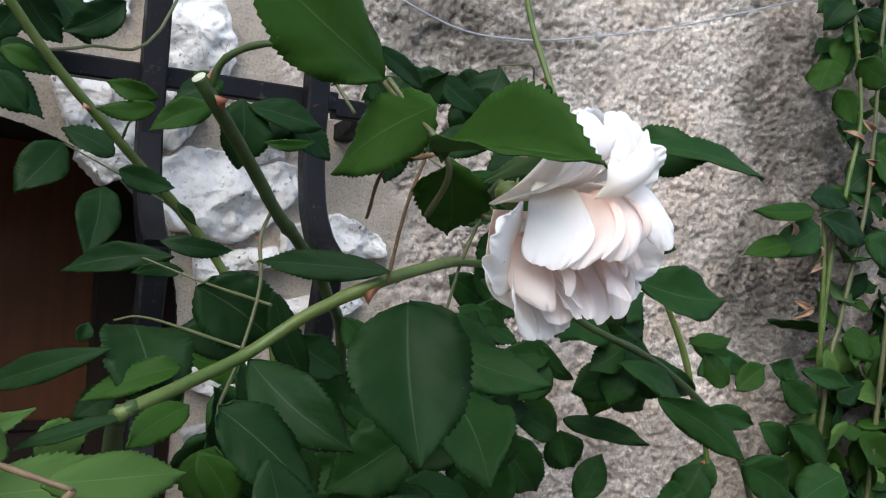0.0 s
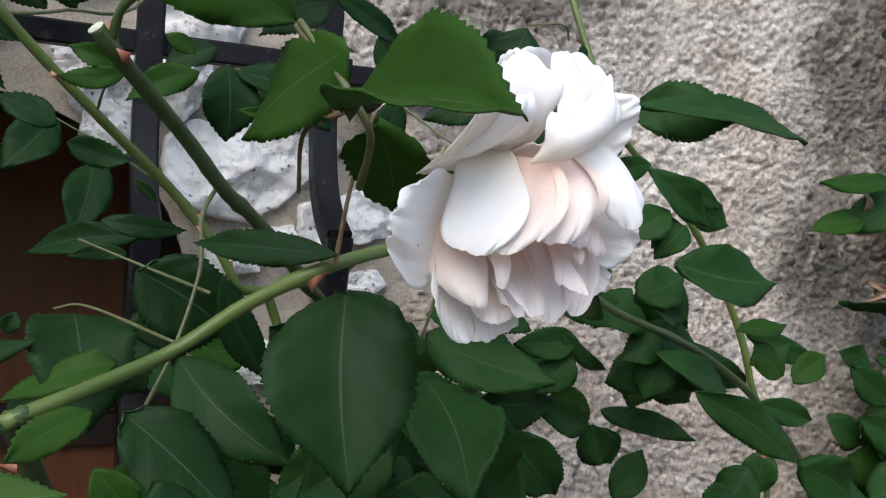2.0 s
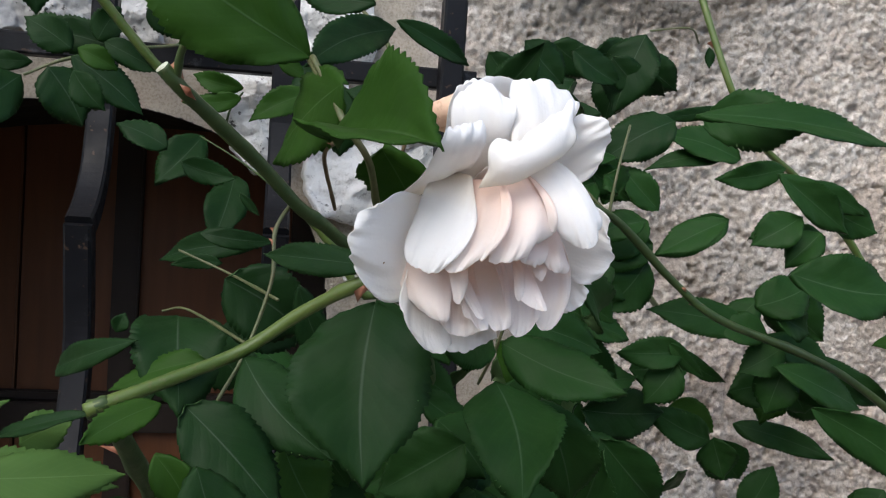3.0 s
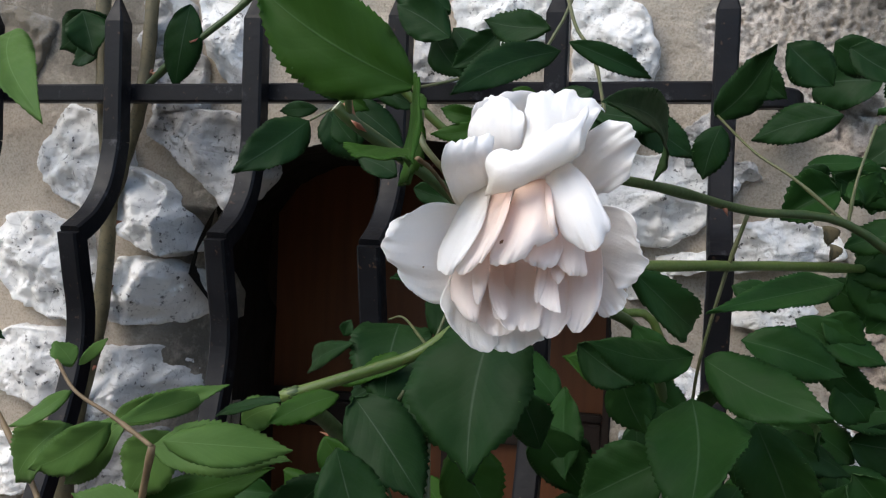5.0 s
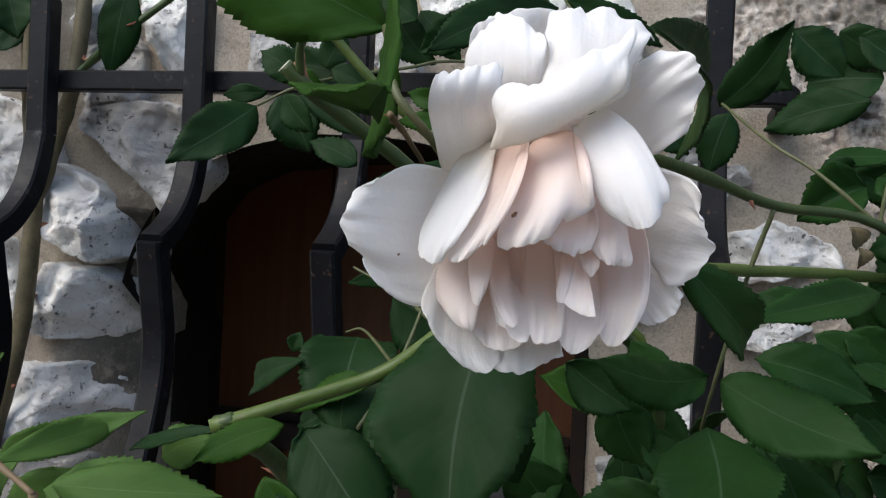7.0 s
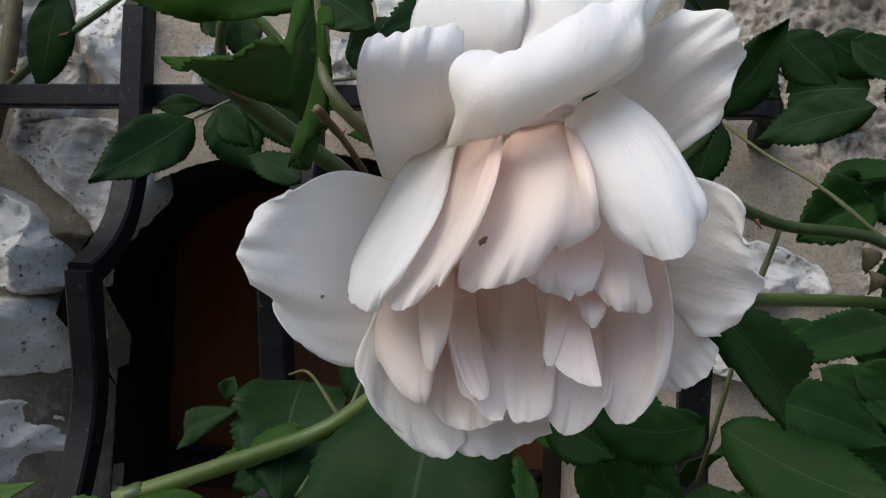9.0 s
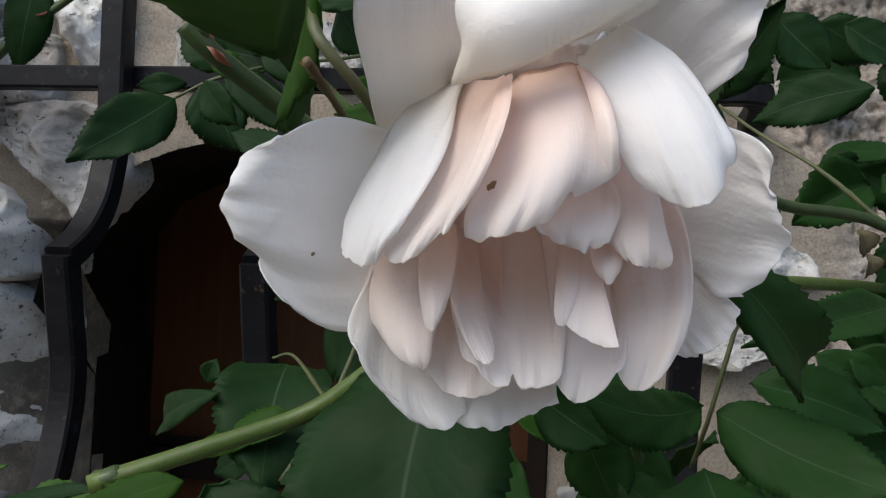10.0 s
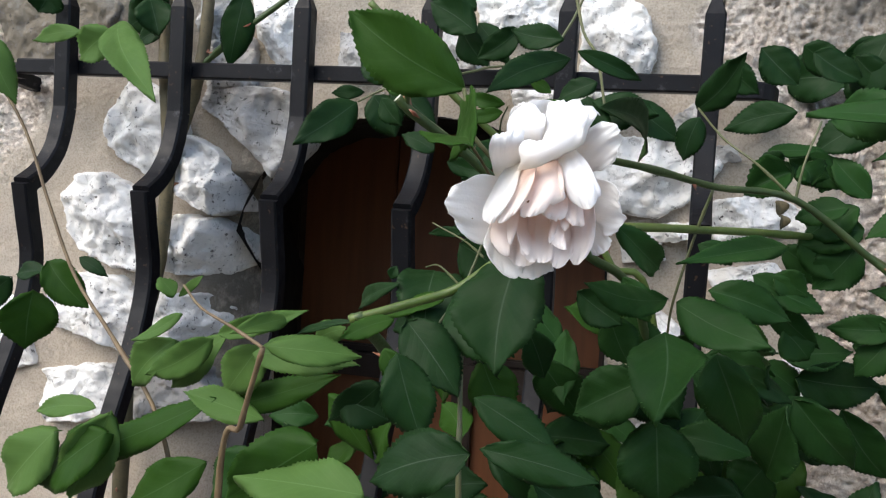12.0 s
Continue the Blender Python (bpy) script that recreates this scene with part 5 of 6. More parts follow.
leaf(flower, lit_green, (0.3677, 0.6606, 1.4443), (0.4210, 0.6594, 1.4067), 0.042, (0.173, -0.946, 0.276))
leaf(flower, lit_green, (0.4170, 0.6797, 1.4556), (0.4492, 0.6789, 1.4368), 0.034, (0.136, -0.953, 0.269))
leaf(flower, lit_green, (0.4256, 0.6792, 1.3747), (0.4069, 0.6795, 1.3445), 0.044, (-0.309, -0.933, 0.184))
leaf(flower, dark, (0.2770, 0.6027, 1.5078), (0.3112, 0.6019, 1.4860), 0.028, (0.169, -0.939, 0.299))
leaf(flower, lit_green, (0.3080, 0.6420, 1.4849), (0.3462, 0.6411, 1.4592), 0.027, (0.171, -0.943, 0.286))
leaf(flower, lit_green, (0.4132, 0.6199, 1.5298), (0.4373, 0.6194, 1.5169), 0.023, (0.078, -0.979, 0.188))
leaf(flower, lit_green, (0.4250, 0.6396, 1.4888), (0.4451, 0.6391, 1.4689), 0.031, (0.089, -0.990, 0.114))
leaf(flower, lit_green, (0.3696, 0.6606, 1.4573), (0.4247, 0.6595, 1.4497), 0.032, (0.038, -0.910, 0.413))
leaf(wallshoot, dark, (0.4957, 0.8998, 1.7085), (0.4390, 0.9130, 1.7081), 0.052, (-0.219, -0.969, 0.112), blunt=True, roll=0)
leaf(wallshoot, lit_green, (0.5600, 0.6250, 1.5530), (0.6380, 0.6100, 1.5440), 0.046, (-0.753, -0.592, 0.289))
leaf(wallshoot, lit_green, (0.4050, 0.4600, 1.6330), (0.5070, 0.4520, 1.6330), 0.020, (-0.100, -0.750, 0.650), roll=0)
leaf(wallshoot, lit_green, (0.4249, 0.4950, 1.6322), (0.4541, 0.4553, 1.6266), 0.030, (-0.791, -0.593, 0.151), roll=0)
leaf(wallshoot, lit_green, (0.5571, 0.6973, 1.6306), (0.4980, 0.6985, 1.6442), 0.030, (-0.005, -0.998, 0.069))
leaf(wallshoot, dark, (0.5532, 0.7175, 1.6695), (0.4993, 0.7186, 1.6591), 0.011, (-0.062, -0.973, 0.221))
leaf(wallshoot, lit_green, (0.5760, 0.6140, 1.4660), (0.6480, 0.5870, 1.4190), 0.030, (0.000, -0.999, 0.039))
leaf(wallshoot, lit_green, (0.6260, 0.7990, 1.4110), (0.6850, 0.7400, 1.3970), 0.026, (0.063, -0.951, 0.303))
leaf(wallshoot, lit_green, (0.5675, 0.7245, 1.4146), (0.5088, 0.7043, 1.4433), 0.029, (0.360, -0.929, 0.086))
leaf(wallshoot, lit_green, (0.5674, 0.7245, 1.4171), (0.5792, 0.7242, 1.3849), 0.033, (-0.426, -0.893, -0.147))
leaf(wallshoot, lit_green, (0.5908, 0.6740, 1.4981), (0.5574, 0.6747, 1.4791), 0.029, (-0.321, -0.780, 0.537))
leaf(wallshoot, lit_green, (0.5916, 0.6739, 1.4835), (0.5796, 0.6741, 1.4483), 0.033, (-0.658, -0.720, 0.221))
leaf(wallshoot, lit_green, (0.6006, 0.6737, 1.4835), (0.6334, 0.6730, 1.4528), 0.029, (-0.171, -0.972, -0.158))
leaf(wallshoot, lit_green, (0.6262, 0.6932, 1.4864), (0.7027, 0.6915, 1.4534), 0.026, (0.017, -0.996, 0.089))
leaf(wallshoot, lit_green, (0.5777, 0.6744, 1.5070), (0.5319, 0.6754, 1.5156), 0.028, (0.026, -0.968, 0.248))
leaf(wallshoot, lit_green, (0.5825, 0.6743, 1.5218), (0.6136, 0.6736, 1.5081), 0.027, (-0.004, -0.999, 0.042))
leaf(wallshoot, lit_green, (0.7222, 0.7208, 1.4664), (0.7642, 0.7200, 1.4883), 0.029, (-0.322, -0.738, 0.593))
leaf(wallshoot, lit_green, (0.7087, 0.7213, 1.5011), (0.8042, 0.7191, 1.4663), 0.023, (0.016, -0.994, 0.103))
leaf(wallshoot, lit_green, (0.8833, 0.8696, 1.2985), (0.8879, 0.8696, 1.3486), 0.040, (-0.729, -0.682, 0.068))
leaf(wallshoot, lit_green, (0.8873, 0.8695, 1.2975), (0.8262, 0.8708, 1.3021), 0.029, (0.021, -0.852, 0.523))
leaf(wallshoot, lit_green, (0.4927, 0.6564, 1.4995), (0.5204, 0.6558, 1.4755), 0.011, (-0.101, -0.990, -0.090))
leaf(wallshoot, lit_green, (0.5629, 0.7170, 1.5866), (0.5051, 0.7181, 1.5572), 0.027, (-0.213, -0.899, 0.384))
leaf(wallshoot, lit_green, (0.6497, 0.7552, 1.5881), (0.6047, 0.7561, 1.5788), 0.030, (-0.094, -0.927, 0.362))
leaf(wallshoot, lit_green, (0.6707, 0.7548, 1.5783), (0.6369, 0.7554, 1.5620), 0.030, (-0.226, -0.871, 0.436))
leaf(wallshoot, lit_green, (0.6830, 0.7746, 1.6023), (0.7331, 0.7735, 1.5837), 0.032, (-0.013, -1.000, 0.025))
leaf(wallshoot, lit_green, (0.6427, 0.7755, 1.6330), (0.5818, 0.7767, 1.6195), 0.025, (-0.087, -0.948, 0.308))
leaf(wallshoot, lit_green, (0.5675, 0.6767, 1.5257), (0.6113, 0.6759, 1.5451), 0.035, (-0.220, -0.859, 0.461))
leaf(wallshoot, lit_green, (0.5646, 0.6768, 1.5097), (0.4895, 0.6783, 1.5222), 0.030, (0.027, -0.958, 0.284))
leaf(wallshoot, lit_green, (0.5821, 0.6964, 1.4988), (0.6492, 0.6949, 1.4793), 0.028, (0.047, -0.971, 0.235))
leaf(wallshoot, lit_green, (0.6208, 0.7155, 1.4620), (0.5738, 0.7164, 1.4557), 0.038, (-0.083, -0.872, 0.483))
leaf(wallshoot, lit_green, (0.6227, 0.7154, 1.4660), (0.6399, 0.7150, 1.4392), 0.029, (-0.237, -0.962, -0.136))
leaf(wallshoot, lit_green, (0.5083, 0.6579, 1.4944), (0.4583, 0.6589, 1.4920), 0.024, (-0.038, -0.912, 0.409))
leaf(wallshoot, lit_green, (0.5004, 0.6580, 1.4863), (0.4776, 0.6584, 1.4581), 0.028, (-0.439, -0.831, 0.343))
leaf(wallshoot, lit_green, (0.5232, 0.6976, 1.4883), (0.5614, 0.6967, 1.4636), 0.013, (0.034, -0.996, 0.086))
leaf(wallshoot, lit_green, (0.6140, 0.7361, 1.6249), (0.6793, 0.7346, 1.5814), 0.030, (-0.127, -0.979, -0.158))
leaf(wallshoot, lit_green, (0.6352, 0.7356, 1.5931), (0.5954, 0.7363, 1.5708), 0.034, (-0.267, -0.853, 0.448))
leaf(wallshoot, lit_green, (0.6533, 0.7351, 1.5822), (0.6235, 0.7357, 1.5560), 0.030, (-0.403, -0.802, 0.441))
leaf(wallshoot, lit_green, (0.6394, 0.7555, 1.6170), (0.7076, 0.7541, 1.5966), 0.023, (-0.013, -1.000, 0.030))
leaf(wallshoot, lit_green, (0.6087, 0.7359, 1.5319), (0.6619, 0.7347, 1.4943), 0.046, (-0.072, -0.995, -0.070))
leaf(wallshoot, lit_green, (0.6037, 0.7360, 1.5268), (0.5710, 0.7366, 1.4946), 0.028, (-0.435, -0.793, 0.427))
leaf(wallshoot, mid, (0.6506, 0.7549, 1.4681), (0.6219, 0.7553, 1.4239), 0.043, (-0.566, -0.741, 0.359))
leaf(wallshoot, lit_green, (0.6536, 0.7548, 1.4601), (0.6899, 0.7539, 1.4224), 0.041, (-0.153, -0.980, -0.125))
leaf(wallshoot, lit_green, (0.5751, 0.6543, 1.4881), (0.6514, 0.6526, 1.4611), 0.027, (0.046, -0.981, 0.192))
leaf(wallshoot, mid, (0.5354, 0.7372, 1.4383), (0.5775, 0.7362, 1.4196), 0.029, (0.074, -0.973, 0.217))
leaf(wallshoot, lit_green, (0.5870, 0.7560, 1.4086), (0.6113, 0.7554, 1.3728), 0.040, (-0.187, -0.976, -0.110))
leaf(wallshoot, lit_green, (0.4841, 0.7182, 1.4180), (0.5235, 0.7172, 1.3643), 0.041, (-0.083, -0.996, -0.044))
leaf(wallshoot, mid, (0.7077, 0.6709, 1.4657), (0.6774, 0.6716, 1.4932), 0.027, (-0.183, -0.967, -0.177))
leaf(wallshoot, mid, (0.7199, 0.6706, 1.4609), (0.7532, 0.6699, 1.4840), 0.025, (-0.422, -0.689, 0.589))
leaf(wallshoot, lit_green, (0.6868, 0.6714, 1.4435), (0.7464, 0.6701, 1.4285), 0.023, (0.060, -0.947, 0.316))
leaf(wallshoot, lit_green, (0.6634, 0.6517, 1.4007), (0.6395, 0.6521, 1.3673), 0.036, (-0.623, -0.646, 0.440))
leaf(wallshoot, lit_green, (0.7157, 0.6503, 1.3979), (0.7741, 0.6490, 1.3677), 0.044, (0.051, -0.989, 0.139))
leaf(wallshoot, lit_green, (0.6515, 0.6519, 1.3795), (0.6209, 0.6525, 1.3663), 0.028, (-0.294, -0.699, 0.652))
leaf(wallshoot, mid, (0.6605, 0.6722, 1.5020), (0.7101, 0.6712, 1.5089), 0.020, (-0.088, -0.861, 0.502))
leaf(topcane, dark, (0.5095, 0.7985, 1.7199), (0.4736, 0.7993, 1.7157), 0.027, (-0.034, -0.992, 0.122))
leaf(topcane, dark, (0.4986, 0.7987, 1.7059), (0.4879, 0.7988, 1.6638), 0.037, (-0.322, -0.943, 0.079))
leaf(topcane, dark, (0.5125, 0.7985, 1.7180), (0.5507, 0.7976, 1.6913), 0.033, (-0.088, -0.992, -0.094))
leaf(topcane, dark, (0.5712, 0.7873, 1.7284), (0.5724, 0.7872, 1.7114), 0.009, (-0.399, -0.917, -0.022))
leaf(topcane, dark, (0.4405, 0.8000, 1.7214), (0.4817, 0.7990, 1.6967), 0.031, (-0.113, -0.982, -0.152))
leaf(topcane, dark, (0.4945, 0.7988, 1.7188), (0.5398, 0.7978, 1.6852), 0.029, (-0.170, -0.965, -0.199))
leaf(topcane, dark, (0.5026, 0.7587, 1.7280), (0.4801, 0.7590, 1.6668), 0.048, (-0.196, -0.978, 0.068))
leaf(topcane, dark, (0.4861, 0.6588, 1.6512), (0.4354, 0.6598, 1.6228), 0.035, (-0.126, -0.974, 0.191))
leaf(topcane, lit_green, (0.4214, 0.6600, 1.6217), (0.4596, 0.6592, 1.5940), 0.028, (0.040, -0.996, 0.085))
leaf(topcane, lit_green, (0.5431, 0.6976, 1.6315), (0.4862, 0.6987, 1.6231), 0.015, (-0.057, -0.966, 0.253))
leaf(topcane, lit_green, (0.4568, 0.6793, 1.6159), (0.4470, 0.6794, 1.5918), 0.028, (-0.386, -0.910, 0.152))
leaf(topcane, lit_green, (0.4717, 0.6589, 1.5821), (0.4468, 0.6593, 1.5619), 0.027, (-0.287, -0.898, 0.333))
leaf(topcane, dark, (0.3735, 0.7413, 1.6981), (0.4017, 0.7406, 1.6703), 0.026, (-0.137, -0.984, -0.116))
leaf(topcane, dark, (0.4004, 0.7407, 1.7093), (0.4326, 0.7400, 1.6805), 0.034, (-0.148, -0.979, -0.140))
leaf(topcane, dark, (0.4448, 0.7598, 1.7096), (0.4849, 0.7589, 1.6869), 0.028, (-0.091, -0.988, -0.124))
leaf(topcane, dark, (0.4768, 0.7592, 1.7068), (0.5060, 0.7585, 1.6830), 0.027, (-0.165, -0.970, -0.174))
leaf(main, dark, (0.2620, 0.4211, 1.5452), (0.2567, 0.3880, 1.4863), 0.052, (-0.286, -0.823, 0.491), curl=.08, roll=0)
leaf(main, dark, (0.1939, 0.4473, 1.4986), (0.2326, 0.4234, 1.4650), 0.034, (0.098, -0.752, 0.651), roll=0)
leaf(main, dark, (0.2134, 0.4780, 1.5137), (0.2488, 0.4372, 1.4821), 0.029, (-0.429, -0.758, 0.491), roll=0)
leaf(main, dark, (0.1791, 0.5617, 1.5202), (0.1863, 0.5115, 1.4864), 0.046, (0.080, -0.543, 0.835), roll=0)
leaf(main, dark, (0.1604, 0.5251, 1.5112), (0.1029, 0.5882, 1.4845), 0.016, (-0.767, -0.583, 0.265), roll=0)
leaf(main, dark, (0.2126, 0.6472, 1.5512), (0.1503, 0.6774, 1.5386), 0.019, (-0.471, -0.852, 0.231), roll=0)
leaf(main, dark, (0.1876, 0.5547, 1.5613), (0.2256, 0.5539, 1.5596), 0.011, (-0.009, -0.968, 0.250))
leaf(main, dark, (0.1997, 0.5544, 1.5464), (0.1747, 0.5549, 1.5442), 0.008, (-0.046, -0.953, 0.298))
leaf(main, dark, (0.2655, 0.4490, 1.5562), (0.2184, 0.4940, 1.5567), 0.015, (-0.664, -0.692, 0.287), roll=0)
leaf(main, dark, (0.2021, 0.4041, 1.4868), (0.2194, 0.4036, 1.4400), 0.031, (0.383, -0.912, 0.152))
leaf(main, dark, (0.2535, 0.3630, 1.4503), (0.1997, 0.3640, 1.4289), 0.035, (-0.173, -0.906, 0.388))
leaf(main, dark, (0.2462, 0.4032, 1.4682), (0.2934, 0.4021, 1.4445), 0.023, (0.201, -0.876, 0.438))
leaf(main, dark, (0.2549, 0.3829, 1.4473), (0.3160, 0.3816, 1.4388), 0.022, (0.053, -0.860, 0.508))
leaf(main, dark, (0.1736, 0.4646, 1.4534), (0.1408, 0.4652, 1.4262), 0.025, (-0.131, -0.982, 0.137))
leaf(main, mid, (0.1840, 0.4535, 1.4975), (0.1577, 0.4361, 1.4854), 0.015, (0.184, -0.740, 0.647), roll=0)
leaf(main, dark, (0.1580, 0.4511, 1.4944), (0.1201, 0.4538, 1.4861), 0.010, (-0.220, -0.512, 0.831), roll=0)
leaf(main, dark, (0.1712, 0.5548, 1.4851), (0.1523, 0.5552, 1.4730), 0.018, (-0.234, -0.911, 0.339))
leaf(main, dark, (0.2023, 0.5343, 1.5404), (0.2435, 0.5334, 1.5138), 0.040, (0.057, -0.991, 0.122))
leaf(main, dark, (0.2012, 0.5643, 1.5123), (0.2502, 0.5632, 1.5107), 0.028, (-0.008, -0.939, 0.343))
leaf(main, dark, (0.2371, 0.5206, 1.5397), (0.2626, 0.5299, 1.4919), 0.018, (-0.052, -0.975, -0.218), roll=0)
leaf(main, lit_green, (0.3292, 0.5465, 1.4584), (0.2845, 0.5483, 1.4310), 0.040, (-0.326, -0.816, 0.478))
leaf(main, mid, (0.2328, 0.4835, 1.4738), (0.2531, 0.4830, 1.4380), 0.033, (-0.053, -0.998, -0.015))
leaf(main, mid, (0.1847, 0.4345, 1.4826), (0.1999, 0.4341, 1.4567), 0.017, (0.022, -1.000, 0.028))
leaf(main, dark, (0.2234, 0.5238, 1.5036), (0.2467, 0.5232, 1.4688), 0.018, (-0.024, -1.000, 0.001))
leaf(main, lit_green, (0.4068, 0.5997, 1.4048), (0.3517, 0.6009, 1.4154), 0.031, (0.063, -0.902, 0.427))
leaf(main, lit_green, (0.4339, 0.6193, 1.4419), (0.4782, 0.6182, 1.3952), 0.038, (-0.075, -0.996, -0.049))
leaf(main, lit_green, (0.3089, 0.6021, 1.5210), (0.3301, 0.6015, 1.4892), 0.022, (-0.128, -0.990, -0.069))
leaf(main, lit_green, (0.3167, 0.6218, 1.4680), (0.3589, 0.6208, 1.4443), 0.023, (0.078, -0.981, 0.179))
leaf(main, lit_green, (0.3570, 0.5211, 1.5526), (0.3781, 0.5207, 1.5418), 0.015, (-0.012, -1.000, 0.020))
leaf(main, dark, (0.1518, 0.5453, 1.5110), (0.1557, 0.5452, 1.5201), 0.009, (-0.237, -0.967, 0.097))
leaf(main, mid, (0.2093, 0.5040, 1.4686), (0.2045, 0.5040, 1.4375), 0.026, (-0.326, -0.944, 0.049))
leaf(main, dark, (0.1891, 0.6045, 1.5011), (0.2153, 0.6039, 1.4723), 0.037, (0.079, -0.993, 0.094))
leaf(main, lit_green, (0.3006, 0.6222, 1.4899), (0.3178, 0.6217, 1.4530), 0.033, (-0.159, -0.985, -0.062))
leaf(main, lit_green, (0.3254, 0.6015, 1.4572), (0.3586, 0.6008, 1.4224), 0.041, (0.001, -1.000, 0.024))
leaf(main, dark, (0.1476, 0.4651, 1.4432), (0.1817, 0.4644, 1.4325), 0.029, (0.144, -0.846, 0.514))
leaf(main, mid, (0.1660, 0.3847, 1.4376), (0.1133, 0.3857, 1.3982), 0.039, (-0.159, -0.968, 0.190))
leaf(main, lit_green, (0.3744, 0.5606, 1.4776), (0.3969, 0.5599, 1.4168), 0.041, (-0.238, -0.968, -0.078))
leaf(main, lit_green, (0.3276, 0.5615, 1.4463), (0.2898, 0.5622, 1.4250), 0.036, (-0.285, -0.830, 0.478))
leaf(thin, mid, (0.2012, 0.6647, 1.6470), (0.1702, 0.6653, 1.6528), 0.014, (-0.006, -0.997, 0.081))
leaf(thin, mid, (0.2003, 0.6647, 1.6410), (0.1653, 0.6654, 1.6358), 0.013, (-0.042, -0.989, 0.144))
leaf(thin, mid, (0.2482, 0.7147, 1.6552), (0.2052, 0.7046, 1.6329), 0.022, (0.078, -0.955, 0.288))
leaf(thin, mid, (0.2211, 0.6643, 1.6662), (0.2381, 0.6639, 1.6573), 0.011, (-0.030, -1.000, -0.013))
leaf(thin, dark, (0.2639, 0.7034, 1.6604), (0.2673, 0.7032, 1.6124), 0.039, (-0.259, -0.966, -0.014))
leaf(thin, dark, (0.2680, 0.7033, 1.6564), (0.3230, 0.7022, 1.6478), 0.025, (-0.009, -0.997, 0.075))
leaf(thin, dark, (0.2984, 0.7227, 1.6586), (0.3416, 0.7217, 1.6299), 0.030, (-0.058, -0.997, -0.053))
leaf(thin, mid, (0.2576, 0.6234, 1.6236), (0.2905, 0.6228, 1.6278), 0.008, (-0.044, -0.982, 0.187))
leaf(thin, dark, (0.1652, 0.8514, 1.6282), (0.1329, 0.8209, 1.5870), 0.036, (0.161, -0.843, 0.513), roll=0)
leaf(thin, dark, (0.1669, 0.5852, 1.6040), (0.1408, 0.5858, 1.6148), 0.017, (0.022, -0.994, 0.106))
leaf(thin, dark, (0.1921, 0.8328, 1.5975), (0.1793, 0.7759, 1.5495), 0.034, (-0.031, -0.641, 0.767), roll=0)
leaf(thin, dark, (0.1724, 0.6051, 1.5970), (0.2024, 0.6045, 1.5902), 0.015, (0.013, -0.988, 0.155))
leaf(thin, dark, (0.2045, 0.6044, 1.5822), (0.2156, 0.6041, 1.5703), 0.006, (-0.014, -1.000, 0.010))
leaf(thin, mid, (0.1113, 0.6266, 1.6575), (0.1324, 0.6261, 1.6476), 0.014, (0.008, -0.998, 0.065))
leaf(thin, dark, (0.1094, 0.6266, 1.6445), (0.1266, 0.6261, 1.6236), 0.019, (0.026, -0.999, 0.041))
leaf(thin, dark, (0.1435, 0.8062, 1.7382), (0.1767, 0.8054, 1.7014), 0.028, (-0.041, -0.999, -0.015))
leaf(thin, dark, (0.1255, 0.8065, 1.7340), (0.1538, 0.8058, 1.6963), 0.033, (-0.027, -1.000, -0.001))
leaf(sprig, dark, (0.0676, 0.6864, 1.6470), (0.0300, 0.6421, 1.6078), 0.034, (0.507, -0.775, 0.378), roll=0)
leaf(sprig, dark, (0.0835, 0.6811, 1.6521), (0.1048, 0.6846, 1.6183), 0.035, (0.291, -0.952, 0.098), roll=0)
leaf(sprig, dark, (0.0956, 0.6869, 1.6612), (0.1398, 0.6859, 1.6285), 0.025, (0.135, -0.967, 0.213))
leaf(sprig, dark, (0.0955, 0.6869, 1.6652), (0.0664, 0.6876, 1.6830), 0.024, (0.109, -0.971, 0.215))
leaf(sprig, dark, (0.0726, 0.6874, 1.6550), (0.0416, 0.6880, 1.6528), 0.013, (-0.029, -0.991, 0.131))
leaf(sprig, dark, (0.1087, 0.6967, 1.6732), (0.1215, 0.6965, 1.6953), 0.021, (0.111, -0.991, -0.073))
leaf(sprig, dark, (0.1127, 0.6966, 1.6733), (0.1488, 0.6958, 1.6576), 0.017, (0.059, -0.981, 0.186))
leaf(young, yng, (0.1069, 0.4001, 1.4901), (0.1211, 0.4588, 1.4961), 0.013, (0.763, -0.240, 0.600), roll=0)
leaf(young, yng, (0.1279, 0.3987, 1.4843), (0.1783, 0.4146, 1.4826), 0.020, (0.281, -0.833, 0.478), roll=0)
leaf(young, yng, (0.0962, 0.4563, 1.4709), (0.0715, 0.4567, 1.4357), 0.030, (0.082, -0.994, -0.069))
leaf(young, yng, (0.0674, 0.4669, 1.4746), (0.0207, 0.4677, 1.4343), 0.024, (-0.032, -1.000, 0.015))
leaf(young, yng, (0.0622, 0.4570, 1.4716), (0.0125, 0.4579, 1.4412), 0.022, (-0.096, -0.987, 0.127))
leaf(young, yng, (0.0401, 0.4575, 1.4865), (0.0043, 0.4582, 1.4652), 0.011, (-0.069, -0.994, 0.086))
leaf(young, yng, (0.0041, 0.5083, 1.4890), (-0.0089, 0.5086, 1.5009), 0.016, (0.446, -0.736, 0.510))
leaf(young, yng, (0.0081, 0.5082, 1.4891), (0.0260, 0.5079, 1.5052), 0.007, (0.066, -0.993, -0.093))
leaf(young, mid, (0.0723, 0.4467, 1.4377), (-0.0423, 0.4489, 1.3819), 0.024, (-0.143, -0.957, 0.255))
leaf(young, mid, (0.0638, 0.4668, 1.4236), (0.1485, 0.4652, 1.4572), 0.021, (-0.138, -0.943, 0.301))
leaf(young, yng, (-0.0319, 0.4287, 1.4070), (-0.0745, 0.4295, 1.3627), 0.040, (0.046, -0.997, -0.061))
